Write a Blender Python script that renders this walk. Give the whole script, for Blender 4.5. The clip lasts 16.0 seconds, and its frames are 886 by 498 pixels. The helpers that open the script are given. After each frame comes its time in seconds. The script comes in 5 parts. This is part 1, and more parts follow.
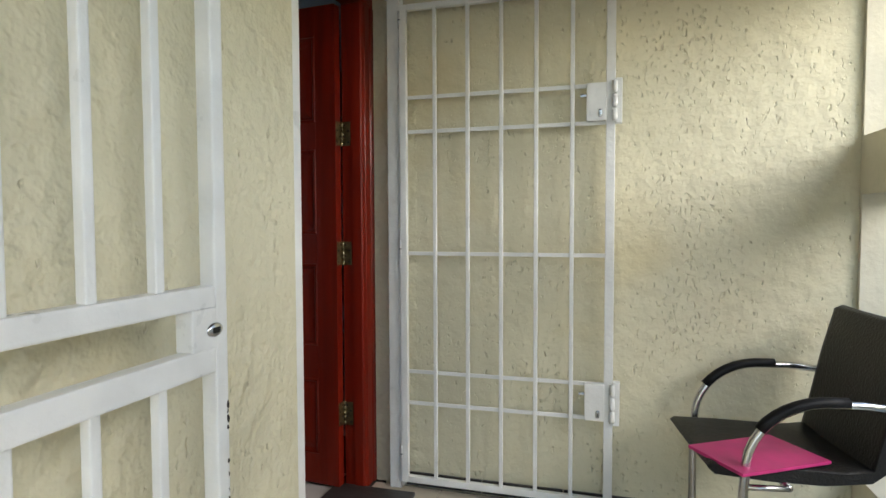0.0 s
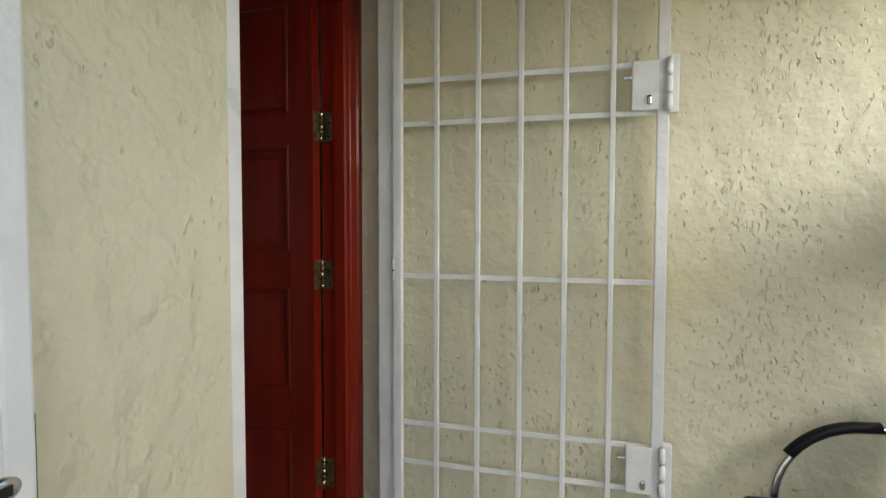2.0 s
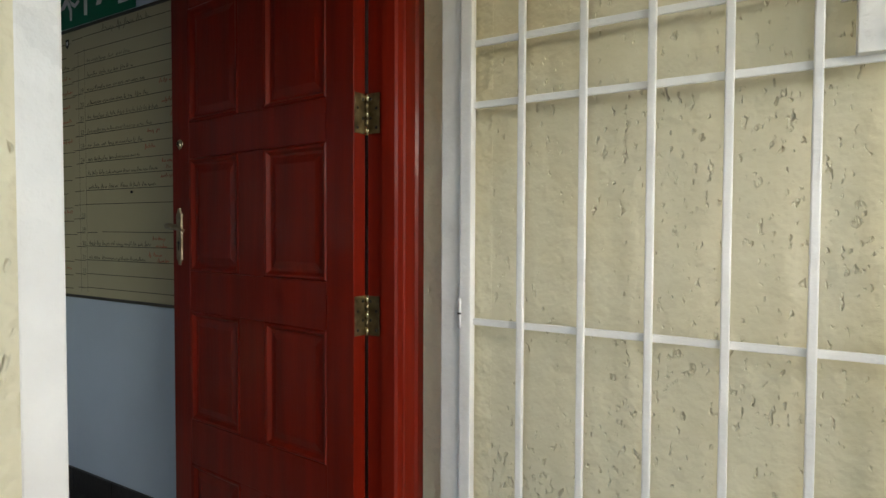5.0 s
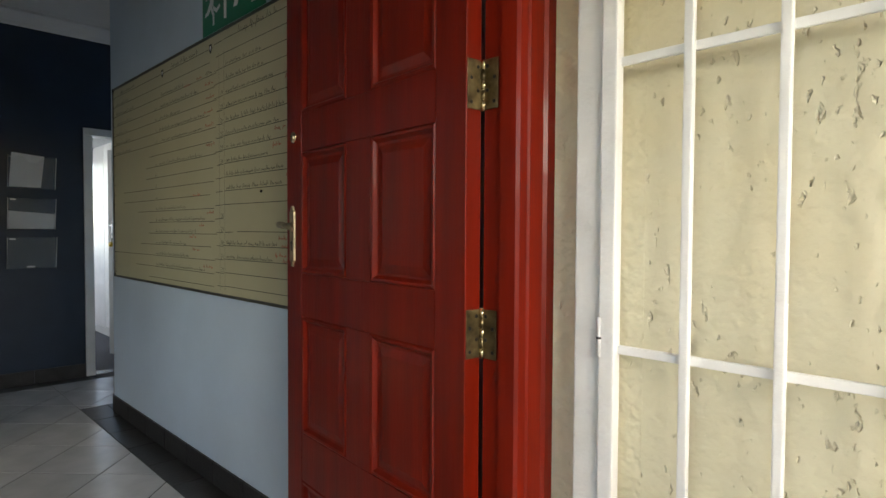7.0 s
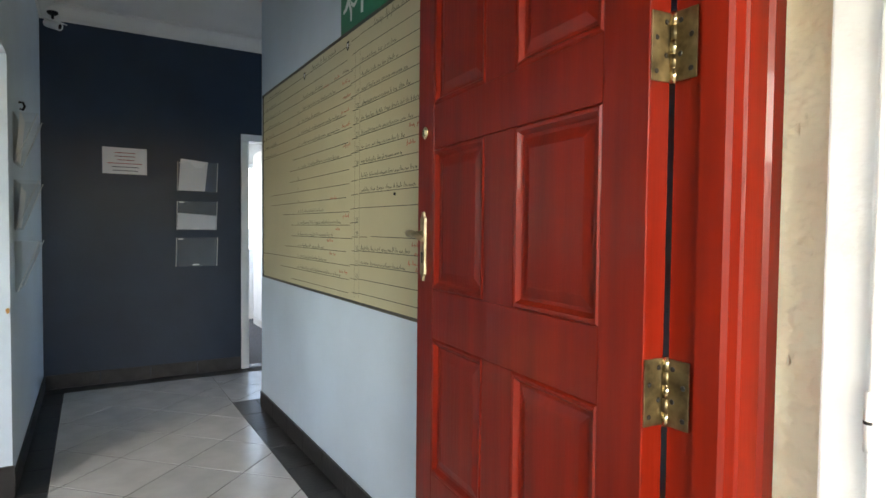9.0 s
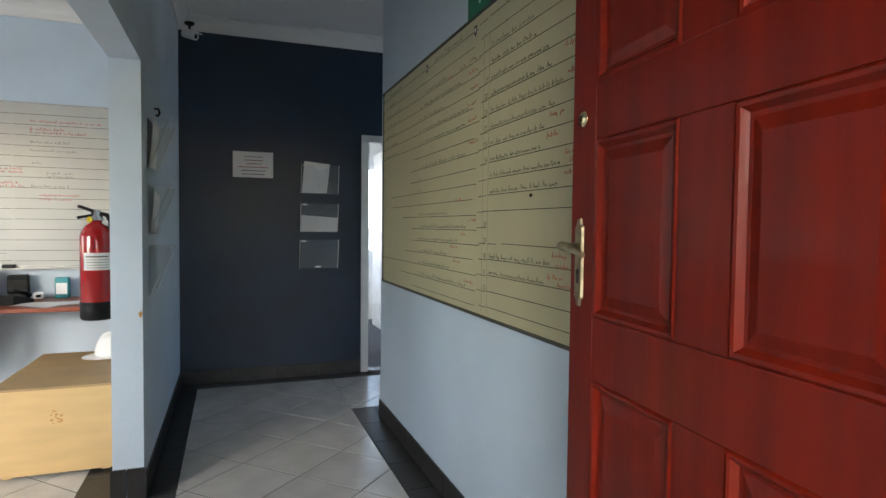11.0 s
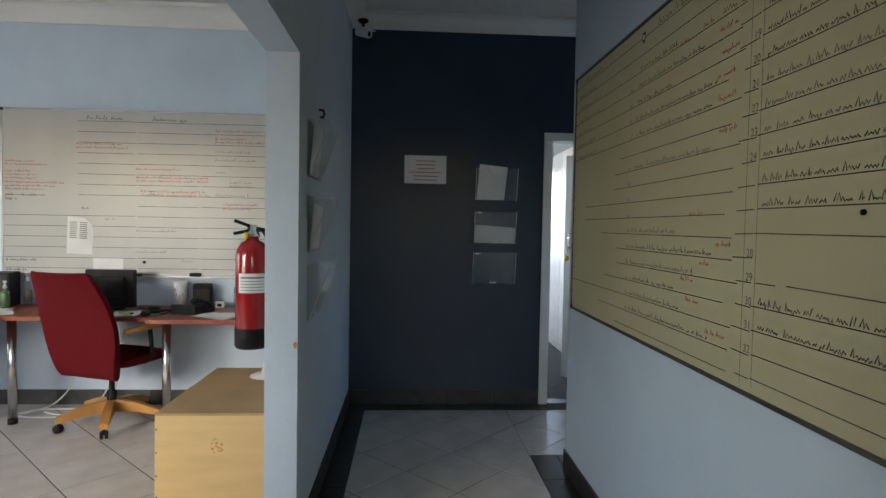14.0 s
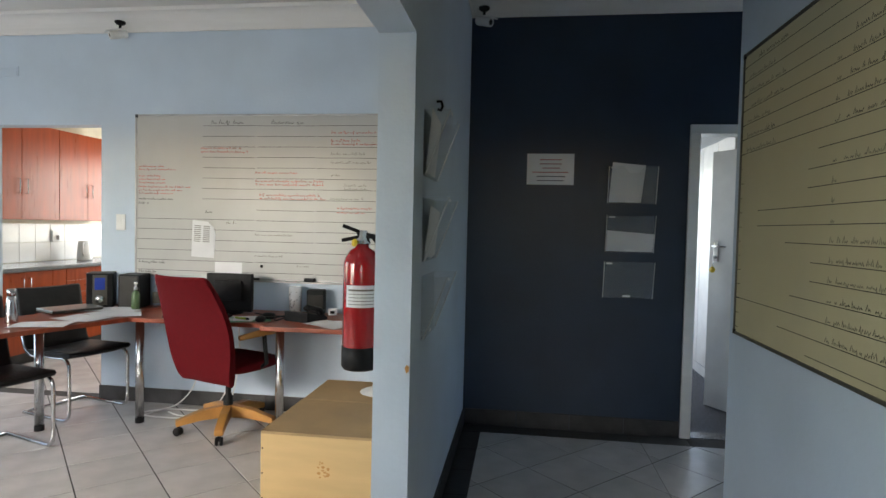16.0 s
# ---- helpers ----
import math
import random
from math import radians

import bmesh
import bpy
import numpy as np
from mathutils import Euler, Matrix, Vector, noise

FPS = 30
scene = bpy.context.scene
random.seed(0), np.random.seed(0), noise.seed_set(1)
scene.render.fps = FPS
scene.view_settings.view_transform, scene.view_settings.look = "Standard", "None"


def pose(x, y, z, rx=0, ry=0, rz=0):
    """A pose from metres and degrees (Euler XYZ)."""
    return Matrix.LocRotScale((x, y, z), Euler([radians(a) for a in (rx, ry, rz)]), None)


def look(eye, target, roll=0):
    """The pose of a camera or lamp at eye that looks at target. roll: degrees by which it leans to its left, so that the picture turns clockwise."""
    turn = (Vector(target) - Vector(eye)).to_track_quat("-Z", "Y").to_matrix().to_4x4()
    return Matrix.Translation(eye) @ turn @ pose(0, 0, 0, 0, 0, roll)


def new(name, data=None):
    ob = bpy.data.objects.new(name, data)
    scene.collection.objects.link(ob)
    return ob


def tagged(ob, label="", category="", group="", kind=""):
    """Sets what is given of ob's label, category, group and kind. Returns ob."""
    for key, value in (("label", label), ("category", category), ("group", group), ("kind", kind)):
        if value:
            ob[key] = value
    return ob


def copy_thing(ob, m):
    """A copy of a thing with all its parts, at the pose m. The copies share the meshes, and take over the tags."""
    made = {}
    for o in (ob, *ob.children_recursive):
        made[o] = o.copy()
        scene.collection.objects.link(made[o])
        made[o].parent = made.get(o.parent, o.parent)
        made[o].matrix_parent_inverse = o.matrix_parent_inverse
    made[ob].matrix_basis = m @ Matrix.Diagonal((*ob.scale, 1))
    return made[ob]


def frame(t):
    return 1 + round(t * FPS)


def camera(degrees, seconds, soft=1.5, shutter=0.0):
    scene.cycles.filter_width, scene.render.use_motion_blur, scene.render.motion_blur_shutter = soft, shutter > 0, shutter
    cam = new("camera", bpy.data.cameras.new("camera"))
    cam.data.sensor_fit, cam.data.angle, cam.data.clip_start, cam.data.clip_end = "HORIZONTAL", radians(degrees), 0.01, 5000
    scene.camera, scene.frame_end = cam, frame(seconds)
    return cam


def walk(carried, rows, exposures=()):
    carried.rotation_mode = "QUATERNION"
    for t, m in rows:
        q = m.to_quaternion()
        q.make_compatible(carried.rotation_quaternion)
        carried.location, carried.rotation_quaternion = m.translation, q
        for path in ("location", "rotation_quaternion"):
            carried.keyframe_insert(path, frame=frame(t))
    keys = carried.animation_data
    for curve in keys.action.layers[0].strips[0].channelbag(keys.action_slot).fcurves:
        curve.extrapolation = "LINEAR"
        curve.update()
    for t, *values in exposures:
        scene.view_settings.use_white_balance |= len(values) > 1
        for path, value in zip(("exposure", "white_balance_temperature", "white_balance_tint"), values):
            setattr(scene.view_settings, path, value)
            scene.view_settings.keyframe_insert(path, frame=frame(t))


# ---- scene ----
cam = camera(74.6, 16.0)
PATH = [
    (0, (-0.05, 0.348, 1.141), (-0.603, 2.268, 1.053), -0.2),
    (0.5, (-0.098, 0.498, 1.139), (-0.65, 2.418, 1.039), -0.3),
    (1, (-0.143, 0.633, 1.166), (-0.699, 2.55, 1.038), -0.3),
    (1.5, (-0.171, 0.747, 1.163), (-0.729, 2.665, 1.056), -0.2),
    (2, (-0.186, 0.818, 1.198), (-0.75, 2.735, 1.104), 0.1),
    (2.5, (-0.201, 0.919, 1.217), (-0.798, 2.826, 1.118), 0.1),
    (3, (-0.214, 1.024, 1.228), (-0.863, 2.914, 1.137), -0.0),
    (5.5, (-0.244, 1.538, 1.23), (-1.373, 3.188, 1.165), 0.2),
    (6, (-0.264, 1.607, 1.227), (-1.497, 3.18, 1.161), 0.1),
    (6.5, (-0.313, 1.664, 1.221), (-1.637, 3.162, 1.163), 0.2),
    (7, (-0.362, 1.72, 1.224), (-1.779, 3.13, 1.163), 0.3),
    (7.5, (-0.41, 1.762, 1.238), (-1.905, 3.088, 1.175), 0.4),
    (8, (-0.472, 1.803, 1.246), (-2.042, 3.041, 1.182), 0.5),
    (8.5, (-0.537, 1.847, 1.25), (-2.178, 2.99, 1.184), 0.6),
    (9, (-0.588, 1.887, 1.253), (-2.298, 2.922, 1.184), 0.6),
    (11.5, (-0.995, 1.962, 1.284), (-2.901, 2.564, 1.208), 0.7),
    (12, (-1.114, 1.979, 1.294), (-3.047, 2.488, 1.218), 0.8),
    (12.5, (-1.205, 2.005, 1.318), (-3.164, 2.404, 1.242), 0.9),
    (13, (-1.292, 2.02, 1.332), (-3.269, 2.313, 1.257), 1.0),
    (13.5, (-1.395, 2.016, 1.333), (-3.383, 2.223, 1.257), 1.0),
    (14, (-1.52, 2.006, 1.344), (-3.515, 2.124, 1.267), 1.0),
    (14.5, (-1.613, 1.988, 1.346), (-3.611, 2.024, 1.272), 1.1),
    (15, (-1.709, 1.983, 1.35), (-3.707, 1.93, 1.276), 1.1),
    (15.5, (-1.802, 1.973, 1.356), (-3.794, 1.81, 1.279), 1.2),
    (16, (-1.883, 1.941, 1.352), (-3.864, 1.675, 1.281), 1.3),
]
EXPOSURES = [(0, 1.5, 6350, 9), (3, 1.38, 6450, 9), (5.5, 2.0, 6600, 10), (6, 2.15, 6700, 11), (7, 2.45, 6900, 11), (8, 3.1, 6900, 11), (9, 3.6, 6900, 11), (11.5, 2.95, 6700, 10), (12.5, 2.45, 6700, 10), (13, 2.4, 6700, 10), (14, 2.65, 6700, 10), (15, 2.9, 6700, 10), (16, 2.8, 6700, 10)]
walk(cam, [(t, look(eye, target, roll)) for t, eye, target, roll in PATH], EXPOSURES)

# ---- world, sun, large lights ----
world = bpy.data.worlds.new("world")
scene.world = world
world.use_nodes = True
wn = world.node_tree.nodes
sky = wn.new("ShaderNodeTexSky")
sky.sky_type, sky.sun_disc = "NISHITA", False
sky.sun_elevation, sky.sun_rotation = radians(29), radians(114)
world.node_tree.links.new(sky.outputs[0], wn["Background"].inputs[0])
wn["Background"].inputs[1].default_value = 0.15
sun = new("sun", bpy.data.lights.new("sun", "SUN"))
sun.data.energy, sun.data.angle, sun.data.color = 1.5, radians(55), (1.0, 0.95, 0.86)
sun.matrix_world = look((0, 0, 0), (-0.9, 0.4, -0.54))


def window_light(name, place, target, w, h, watts, color=(1.0, 0.98, 0.94)):
    lamp = new(name, bpy.data.lights.new(name, "AREA"))
    lamp.data.shape, lamp.data.size, lamp.data.size_y = "RECTANGLE", w, h
    lamp.data.energy, lamp.data.color = watts, color
    lamp.matrix_world = look(place, target)
    return lamp


window_light("office_window_light", (-1.1, -1.7, 1.6), (-4.4, -1.2, 0.7), 2.2, 1.2, 4.3)
# Added fill from an unseen side, brightens desk tops, papers and floor.
window_light("office_side_fill_light", (-4.3, -3.92, 1.7), (-5.0, -0.6, 0.5), 1.8, 1.1, 0.7)
window_light("passage_window_light", (-5.28, 5.35, 1.5), (-5.28, 2.0, 1.2), 0.9, 1.1, 0.06)
window_light("kitchen_window_light", (-8.85, -1.9, 1.6), (-6.5, -2.3, 1.2), 1.6, 1.1, 6.5, (1.0, 0.97, 0.92))
# Added fill that whitens the open inner door; no source known there.
window_light("far_room_fill_light", (-7.6, 2.64, 1.5), (-7.2, 4.5, 1.2), 1.1, 1.1, 1.9)

# ---- materials ----


def mat(name, color, rough=0.5, metal=0.0, vary=0.12, scale=6.0, bump=0.0, bump_scale=60.0, alpha=1.0, coat=0.0, per_object=0.0, stretch=(1, 1, 1), dark=None):
    m = bpy.data.materials.new(name)
    m.use_nodes = True
    nt = m.node_tree
    n, l = nt.nodes, nt.links
    b = n["Principled BSDF"]
    b.inputs["Roughness"].default_value, b.inputs["Metallic"].default_value = rough, metal
    b.inputs["Coat Weight"].default_value = coat
    tc = n.new("ShaderNodeTexCoord")
    mp = n.new("ShaderNodeMapping")
    mp.inputs["Scale"].default_value = stretch
    l.new(tc.outputs["Object"], mp.inputs[0])
    nz = n.new("ShaderNodeTexNoise")
    nz.inputs["Scale"].default_value, nz.inputs["Detail"].default_value = scale, 8
    l.new(mp.outputs[0], nz.inputs["Vector"])
    mix = n.new("ShaderNodeMix")
    mix.data_type = "RGBA"
    lo = dark or tuple(c * (1 - 2 * vary) for c in color)
    hi = tuple(min(1, c * (1 + vary)) for c in color)
    mix.inputs["A"].default_value, mix.inputs["B"].default_value = (*lo, 1), (*hi, 1)
    ramp = n.new("ShaderNodeMapRange")
    ramp.inputs[1].default_value, ramp.inputs[2].default_value = 0.3, 0.7
    l.new(nz.outputs[0], ramp.inputs[0])
    l.new(ramp.outputs[0], mix.inputs["Factor"])
    out = mix.outputs["Result"]
    if per_object:
        oi, hs = n.new("ShaderNodeObjectInfo"), n.new("ShaderNodeHueSaturation")
        mr = n.new("ShaderNodeMapRange")
        mr.inputs[3].default_value, mr.inputs[4].default_value = 1 - per_object, 1 + per_object
        l.new(oi.outputs["Random"], mr.inputs[0])
        l.new(mr.outputs[0], hs.inputs["Value"])
        l.new(out, hs.inputs["Color"])
        out = hs.outputs[0]
    l.new(out, b.inputs["Base Color"])
    rr = n.new("ShaderNodeMapRange")
    rr.inputs[3].default_value, rr.inputs[4].default_value = max(0, rough - 0.08), min(1, rough + 0.08)
    l.new(nz.outputs[0], rr.inputs[0])
    l.new(rr.outputs[0], b.inputs["Roughness"])
    if bump:
        bz, bp = n.new("ShaderNodeTexNoise"), n.new("ShaderNodeBump")
        bz.inputs["Scale"].default_value, bz.inputs["Detail"].default_value = bump_scale, 5
        bp.inputs["Strength"].default_value, bp.inputs["Distance"].default_value = bump, 0.01
        l.new(mp.outputs[0], bz.inputs["Vector"])
        l.new(bz.outputs[0], bp.inputs["Height"])
        l.new(bp.outputs[0], b.inputs["Normal"])
    if alpha < 1:
        b.inputs["Alpha"].default_value = alpha
    return m


def pitted_plaster(name, color, grain, cut, depth, lumps, swell, pit_tint=(0.34, 0.26, 0.13), spread=0.5):
    """Roughcast plaster: flat trowelled skin, torn slanting pits tinted browner at the bottom, and slow swells; depths
    in metres.
    """
    m = mat(name, color, 0.8, vary=0.05, scale=1.6)
    n, l = m.node_tree.nodes, m.node_tree.links
    b = n["Principled BSDF"]

    def noise(scale, detail, vector):
        t = n.new("ShaderNodeTexNoise")
        t.inputs["Scale"].default_value, t.inputs["Detail"].default_value = scale, detail
        l.new(vector, t.inputs["Vector"])
        return t.outputs[0]

    def calc(op, a, c, d=0.0):
        t = n.new("ShaderNodeMath")
        t.operation = op
        for k, v in enumerate((a, c, d)):
            if isinstance(v, (int, float)):
                t.inputs[k].default_value = v
            else:
                l.new(v, t.inputs[k])
        return t.outputs[0]

    def ramp(v, lo, hi):
        t = n.new("ShaderNodeMapRange")
        t.interpolation_type = "SMOOTHSTEP"
        t.inputs[1].default_value, t.inputs[2].default_value = lo, hi
        l.new(v, t.inputs[0])
        return t.outputs[0]

    at_ = n.new("ShaderNodeTexCoord").outputs["Object"]
    mp = n.new("ShaderNodeMapping")
    mp.inputs["Rotation"].default_value = (0.45, 0.55, 0.3)
    mp.inputs["Scale"].default_value = (grain, grain, grain * 0.5)
    l.new(at_, mp.inputs[0])
    torn = noise(1.0, 2.0, mp.outputs[0])
    where = noise(2.6, 2, at_)
    level = calc("MULTIPLY_ADD", where, spread, torn)
    level = calc("SUBTRACT", level, 0.5 * spread)
    skin = ramp(level, cut - 0.08, cut + 0.05)
    swells = noise(lumps, 3, at_)
    fine = noise(170, 3, at_)
    h = calc("MULTIPLY", skin, depth)
    h = calc("MULTIPLY_ADD", swells, swell, h)
    h = calc("MULTIPLY_ADD", fine, 0.0007, h)
    bp = n.new("ShaderNodeBump")
    bp.inputs["Strength"].default_value, bp.inputs["Distance"].default_value = 1.0, 1.0
    l.new(h, bp.inputs["Height"])
    l.new(bp.outputs[0], b.inputs["Normal"])
    old = b.inputs["Base Color"].links[0].from_socket
    # Mixes a little brown into the deepest part of the pits.
    floor_ = ramp(level, cut - 0.12, cut - 0.02)
    mx = n.new("ShaderNodeMix")
    mx.data_type = "RGBA"
    mx.inputs["A"].default_value = (*pit_tint, 1)
    l.new(calc("MULTIPLY_ADD", floor_, 0.14, 0.86), mx.inputs["Factor"])
    l.new(old, mx.inputs["B"])
    stain = ramp(noise(1.3, 4, at_), 0.56, 0.74)
    my = n.new("ShaderNodeMix")
    my.data_type = "RGBA"
    my.inputs["B"].default_value = (color[0] * 0.92, color[1] * 0.82, color[2] * 0.62, 1)
    l.new(calc("MULTIPLY", stain, 0.55), my.inputs["Factor"])
    l.new(mx.outputs["Result"], my.inputs["A"])
    l.new(my.outputs["Result"], b.inputs["Base Color"])
    return m


M_PORCH = pitted_plaster("cream_roughcast_plaster", (0.70, 0.655, 0.475), 84, 0.320, 0.0050, 15, 0.012, spread=0.38)
M_PORCH2 = pitted_plaster("cream_trowelled_plaster", (0.70, 0.655, 0.475), 58, 0.272, 0.0048, 15, 0.030, spread=0.30)
M_CREAM = mat("cream_smooth_plaster", (0.70, 0.66, 0.52), 0.7, vary=0.06, bump=0.3, bump_scale=40)
M_PALE = mat("pale_blue_paint", (0.56, 0.66, 0.76), 0.45, vary=0.04, scale=2.5, bump=0.12, bump_scale=55)
M_NAVY = mat("navy_blue_paint", (0.016, 0.033, 0.062), 0.42, vary=0.10, scale=3, bump=0.12, bump_scale=55)
M_CEIL = mat("white_ceiling_paint", (0.78, 0.77, 0.75), 0.7, vary=0.03, scale=1.5)
M_WHITE = mat("white_gloss_paint", (0.80, 0.80, 0.78), 0.3, vary=0.05, scale=9, bump=0.2, bump_scale=70)
M_WDOOR = mat("white_door_paint", (0.78, 0.79, 0.78), 0.4, vary=0.04)
M_TILE = mat("beige_floor_tile", (0.57, 0.555, 0.53), 0.24, vary=0.07, scale=5, bump=0.04, bump_scale=30, per_object=0.05)
# Dark brown chosen to swallow bounced light below the porch roof.
M_PCEIL = mat("brown_bounce_damper", (0.16, 0.12, 0.085), 0.6, vary=0.12, scale=4)
# Pale sand picked so the unseen porch floor reflects light upwards.
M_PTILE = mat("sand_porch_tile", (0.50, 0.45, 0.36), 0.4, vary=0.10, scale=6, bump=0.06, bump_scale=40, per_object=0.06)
M_GROUT = mat("dark_grout", (0.055, 0.05, 0.045), 0.9, vary=0.2, scale=30)
M_DARK = mat("charcoal_tile", (0.038, 0.036, 0.035), 0.42, vary=0.25, scale=9, bump=0.2, bump_scale=45, per_object=0.12)
M_RED = mat("red_varnished_wood", (0.186, 0.0095, 0.0020), 0.38, vary=0.16, scale=5, bump=0.08, bump_scale=26, coat=0.12, stretch=(4, 4, 0.35))
M_BRASS = mat("aged_brass", (0.22, 0.175, 0.095), 0.45, metal=1.0, vary=0.3, scale=40)
M_PLATE = mat("worn_brass_plate", (0.36, 0.31, 0.21), 0.48, metal=1.0, vary=0.25, scale=30)
M_BRASSP = mat("bright_brass_pin", (0.72, 0.62, 0.38), 0.25, metal=1.0, vary=0.15, scale=40)
M_STEEL = mat("brushed_chrome", (0.62, 0.62, 0.62), 0.22, metal=1.0, vary=0.08, scale=20)
M_BLACKM = mat("dark_screw_metal", (0.03, 0.028, 0.025), 0.5, metal=0.6)
M_LEATH = mat("black_leather", (0.014, 0.0135, 0.0135), 0.45, vary=0.25, scale=14, bump=0.35, bump_scale=130)
M_RUB = mat("black_plastic", (0.010, 0.010, 0.011), 0.5, vary=0.2, scale=20)
M_PINK = mat("magenta_folder_plastic", (0.55, 0.035, 0.19), 0.4, vary=0.12, scale=8)
M_BOARD = mat("whiteboard_enamel", (0.50, 0.46, 0.29), 0.42, vary=0.05, scale=2.2)
M_BOARD2 = mat("white_whiteboard_enamel", (0.50, 0.50, 0.475), 0.34, vary=0.05, scale=2.2)
M_ALU = mat("aluminium_trim", (0.45, 0.45, 0.44), 0.4, metal=0.9)
M_TRIM = mat("dark_bronze_trim", (0.10, 0.095, 0.08), 0.45, metal=0.4)
M_INK = mat("black_marker_ink", (0.040, 0.037, 0.030), 0.6, vary=0.3, scale=12)
M_WORN = mat("worn_black_marker_ink", (0.085, 0.078, 0.056), 0.6, vary=0.35, scale=9)
M_REDINK = mat("red_marker_ink", (0.50, 0.07, 0.05), 0.6, vary=0.3, scale=12)
M_REDFADE = mat("faded_red_marker_ink", (0.50, 0.10, 0.055), 0.6, vary=0.3, scale=12)
M_FADE = mat("faded_marker_ink", (0.16, 0.15, 0.11), 0.6, vary=0.2, scale=12)
M_PAPER = mat("white_paper", (0.80, 0.80, 0.80), 0.7, vary=0.04)
M_GREEN = mat("green_sign_vinyl", (0.0, 0.17, 0.085), 0.35, vary=0.06)
M_EXTR = mat("red_extinguisher_enamel", (0.36, 0.006, 0.008), 0.16, vary=0.06, coat=0.5)
M_PLY = mat("birch_plywood", (0.62, 0.43, 0.20), 0.5, vary=0.04, scale=4, bump=0.08, bump_scale=40, stretch=(5, 0.8, 5))
M_PLYTOP = mat("brown_card_top", (0.40, 0.26, 0.12), 0.5, vary=0.10, scale=4)
M_DESK = mat("cherry_laminate", (0.27, 0.055, 0.022), 0.38, vary=0.18, scale=4, stretch=(6, 1, 6))
M_OAK = mat("honey_beech_wood", (0.50, 0.25, 0.07), 0.4, vary=0.15, scale=6)
M_FAB = mat("burgundy_fabric", (0.12, 0.0065, 0.010), 0.9, vary=0.05, scale=30, bump=0.15, bump_scale=300)
M_KIT = mat("cherry_cabinet_wood", (0.33, 0.055, 0.012), 0.3, vary=0.12, scale=4, stretch=(6, 6, 0.7))
M_KTILE = mat("white_wall_tile", (0.80, 0.79, 0.76), 0.18, vary=0.03, per_object=0.03)
M_STONE = mat("grey_granite_top", (0.22, 0.22, 0.22), 0.2, vary=0.4, scale=140)
M_CARPET = mat("grey_carpet", (0.11, 0.115, 0.13), 0.95, vary=0.35, scale=90, bump=0.6, bump_scale=300)
M_CABLE = mat("white_cable_plastic", (0.75, 0.75, 0.73), 0.4)
M_ACRYL = mat("clear_acrylic", (0.55, 0.60, 0.64), 0.08, vary=0.03, alpha=0.12)
M_YELL = mat("yellow_plastic", (0.70, 0.50, 0.02), 0.4)
M_TEAL = mat("teal_plastic", (0.02, 0.25, 0.30), 0.4)
M_GROUND = mat("grey_paving", (0.46, 0.44, 0.40), 0.9, vary=0.2, scale=3, bump=0.4, bump_scale=40)
M_SCREEN = mat("blue_lcd", (0.03, 0.06, 0.35), 0.2)
M_DGREEN = mat("green_paper", (0.10, 0.34, 0.20), 0.6)
for m, s in ((M_RUB, 0.2), (M_RED, 0.25), (M_KIT, 0.35), (M_FAB, 0.15), (M_LEATH, 0.35)):
    m.node_tree.nodes["Principled BSDF"].inputs["Specular IOR Level"].default_value = s

# ---- mesh helpers ----


def mesh_of(bm, name, material, smooth=False):
    me = bpy.data.meshes.new(name)
    bm.to_mesh(me)
    bm.free()
    me.materials.append(material)
    if smooth:
        for p in me.polygons:
            p.use_smooth = True
    return me


def part(name, bm, material, parent=None, label="", smooth=False):
    ob = new(name, mesh_of(bm, name, material, smooth))
    if parent is not None:
        ob.parent = parent
    return tagged(ob, label)


def thing(name, m, label, category, group="", kind=""):
    ob = new(name)
    ob.matrix_world = m
    return tagged(ob, label, category, group, kind)


def box(x0, x1, y0, y1, z0, z1, bev=0.0, bm=None, seg=2):
    own = bm if bm is not None else bmesh.new()
    t = bmesh.new()
    bmesh.ops.create_cube(t, size=1, matrix=Matrix.Translation(((x0 + x1) / 2, (y0 + y1) / 2, (z0 + z1) / 2)) @ Matrix.Diagonal((abs(x1 - x0), abs(y1 - y0), abs(z1 - z0), 1)))
    if bev:
        bmesh.ops.bevel(t, geom=t.edges[:], offset=bev, segments=seg, affect="EDGES", profile=0.6)
    return join(own, t)


def join(a, b, m=None):
    if m is not None:
        bmesh.ops.transform(b, matrix=m, verts=b.verts)
    vs = {v: a.verts.new(v.co) for v in b.verts}
    for f in b.faces:
        try:
            a.faces.new([vs[v] for v in f.verts]).smooth = f.smooth
        except ValueError:
            pass
    b.free()
    return a


def tube(points, r, n=10, closed=False, bm=None, cap=True):
    """A round bar along points, with smooth shading."""
    own = bm if bm is not None else bmesh.new()
    pts = [Vector(p) for p in points]
    rings = []
    up = Vector((0, 0, 1))
    for i, p in enumerate(pts):
        a = pts[i - 1] if i or closed else p
        b = pts[(i + 1) % len(pts)] if i < len(pts) - 1 or closed else p
        d = (b - a).normalized()
        s = d.cross(up)
        if s.length < 0.05:
            s = d.cross(Vector((1, 0, 0)))
        s.normalize()
        u = s.cross(d).normalized()
        if rings:
            old = rings[-1][1]
            s = (old - d * old.dot(d)).normalized()
            u = s.cross(d).normalized()
        rr = r[i] if isinstance(r, (list, tuple)) else r
        rings.append(([own.verts.new(p + (s * math.cos(k * 2 * math.pi / n) + u * math.sin(k * 2 * math.pi / n)) * rr) for k in range(n)], s))
    m = len(rings)
    for i in range(m if closed else m - 1):
        A, B = rings[i][0], rings[(i + 1) % m][0]
        for k in range(n):
            own.faces.new((A[k], A[(k + 1) % n], B[(k + 1) % n], B[k])).smooth = True
    if cap and not closed:
        own.faces.new(rings[0][0][::-1])
        own.faces.new(rings[-1][0])
    return own


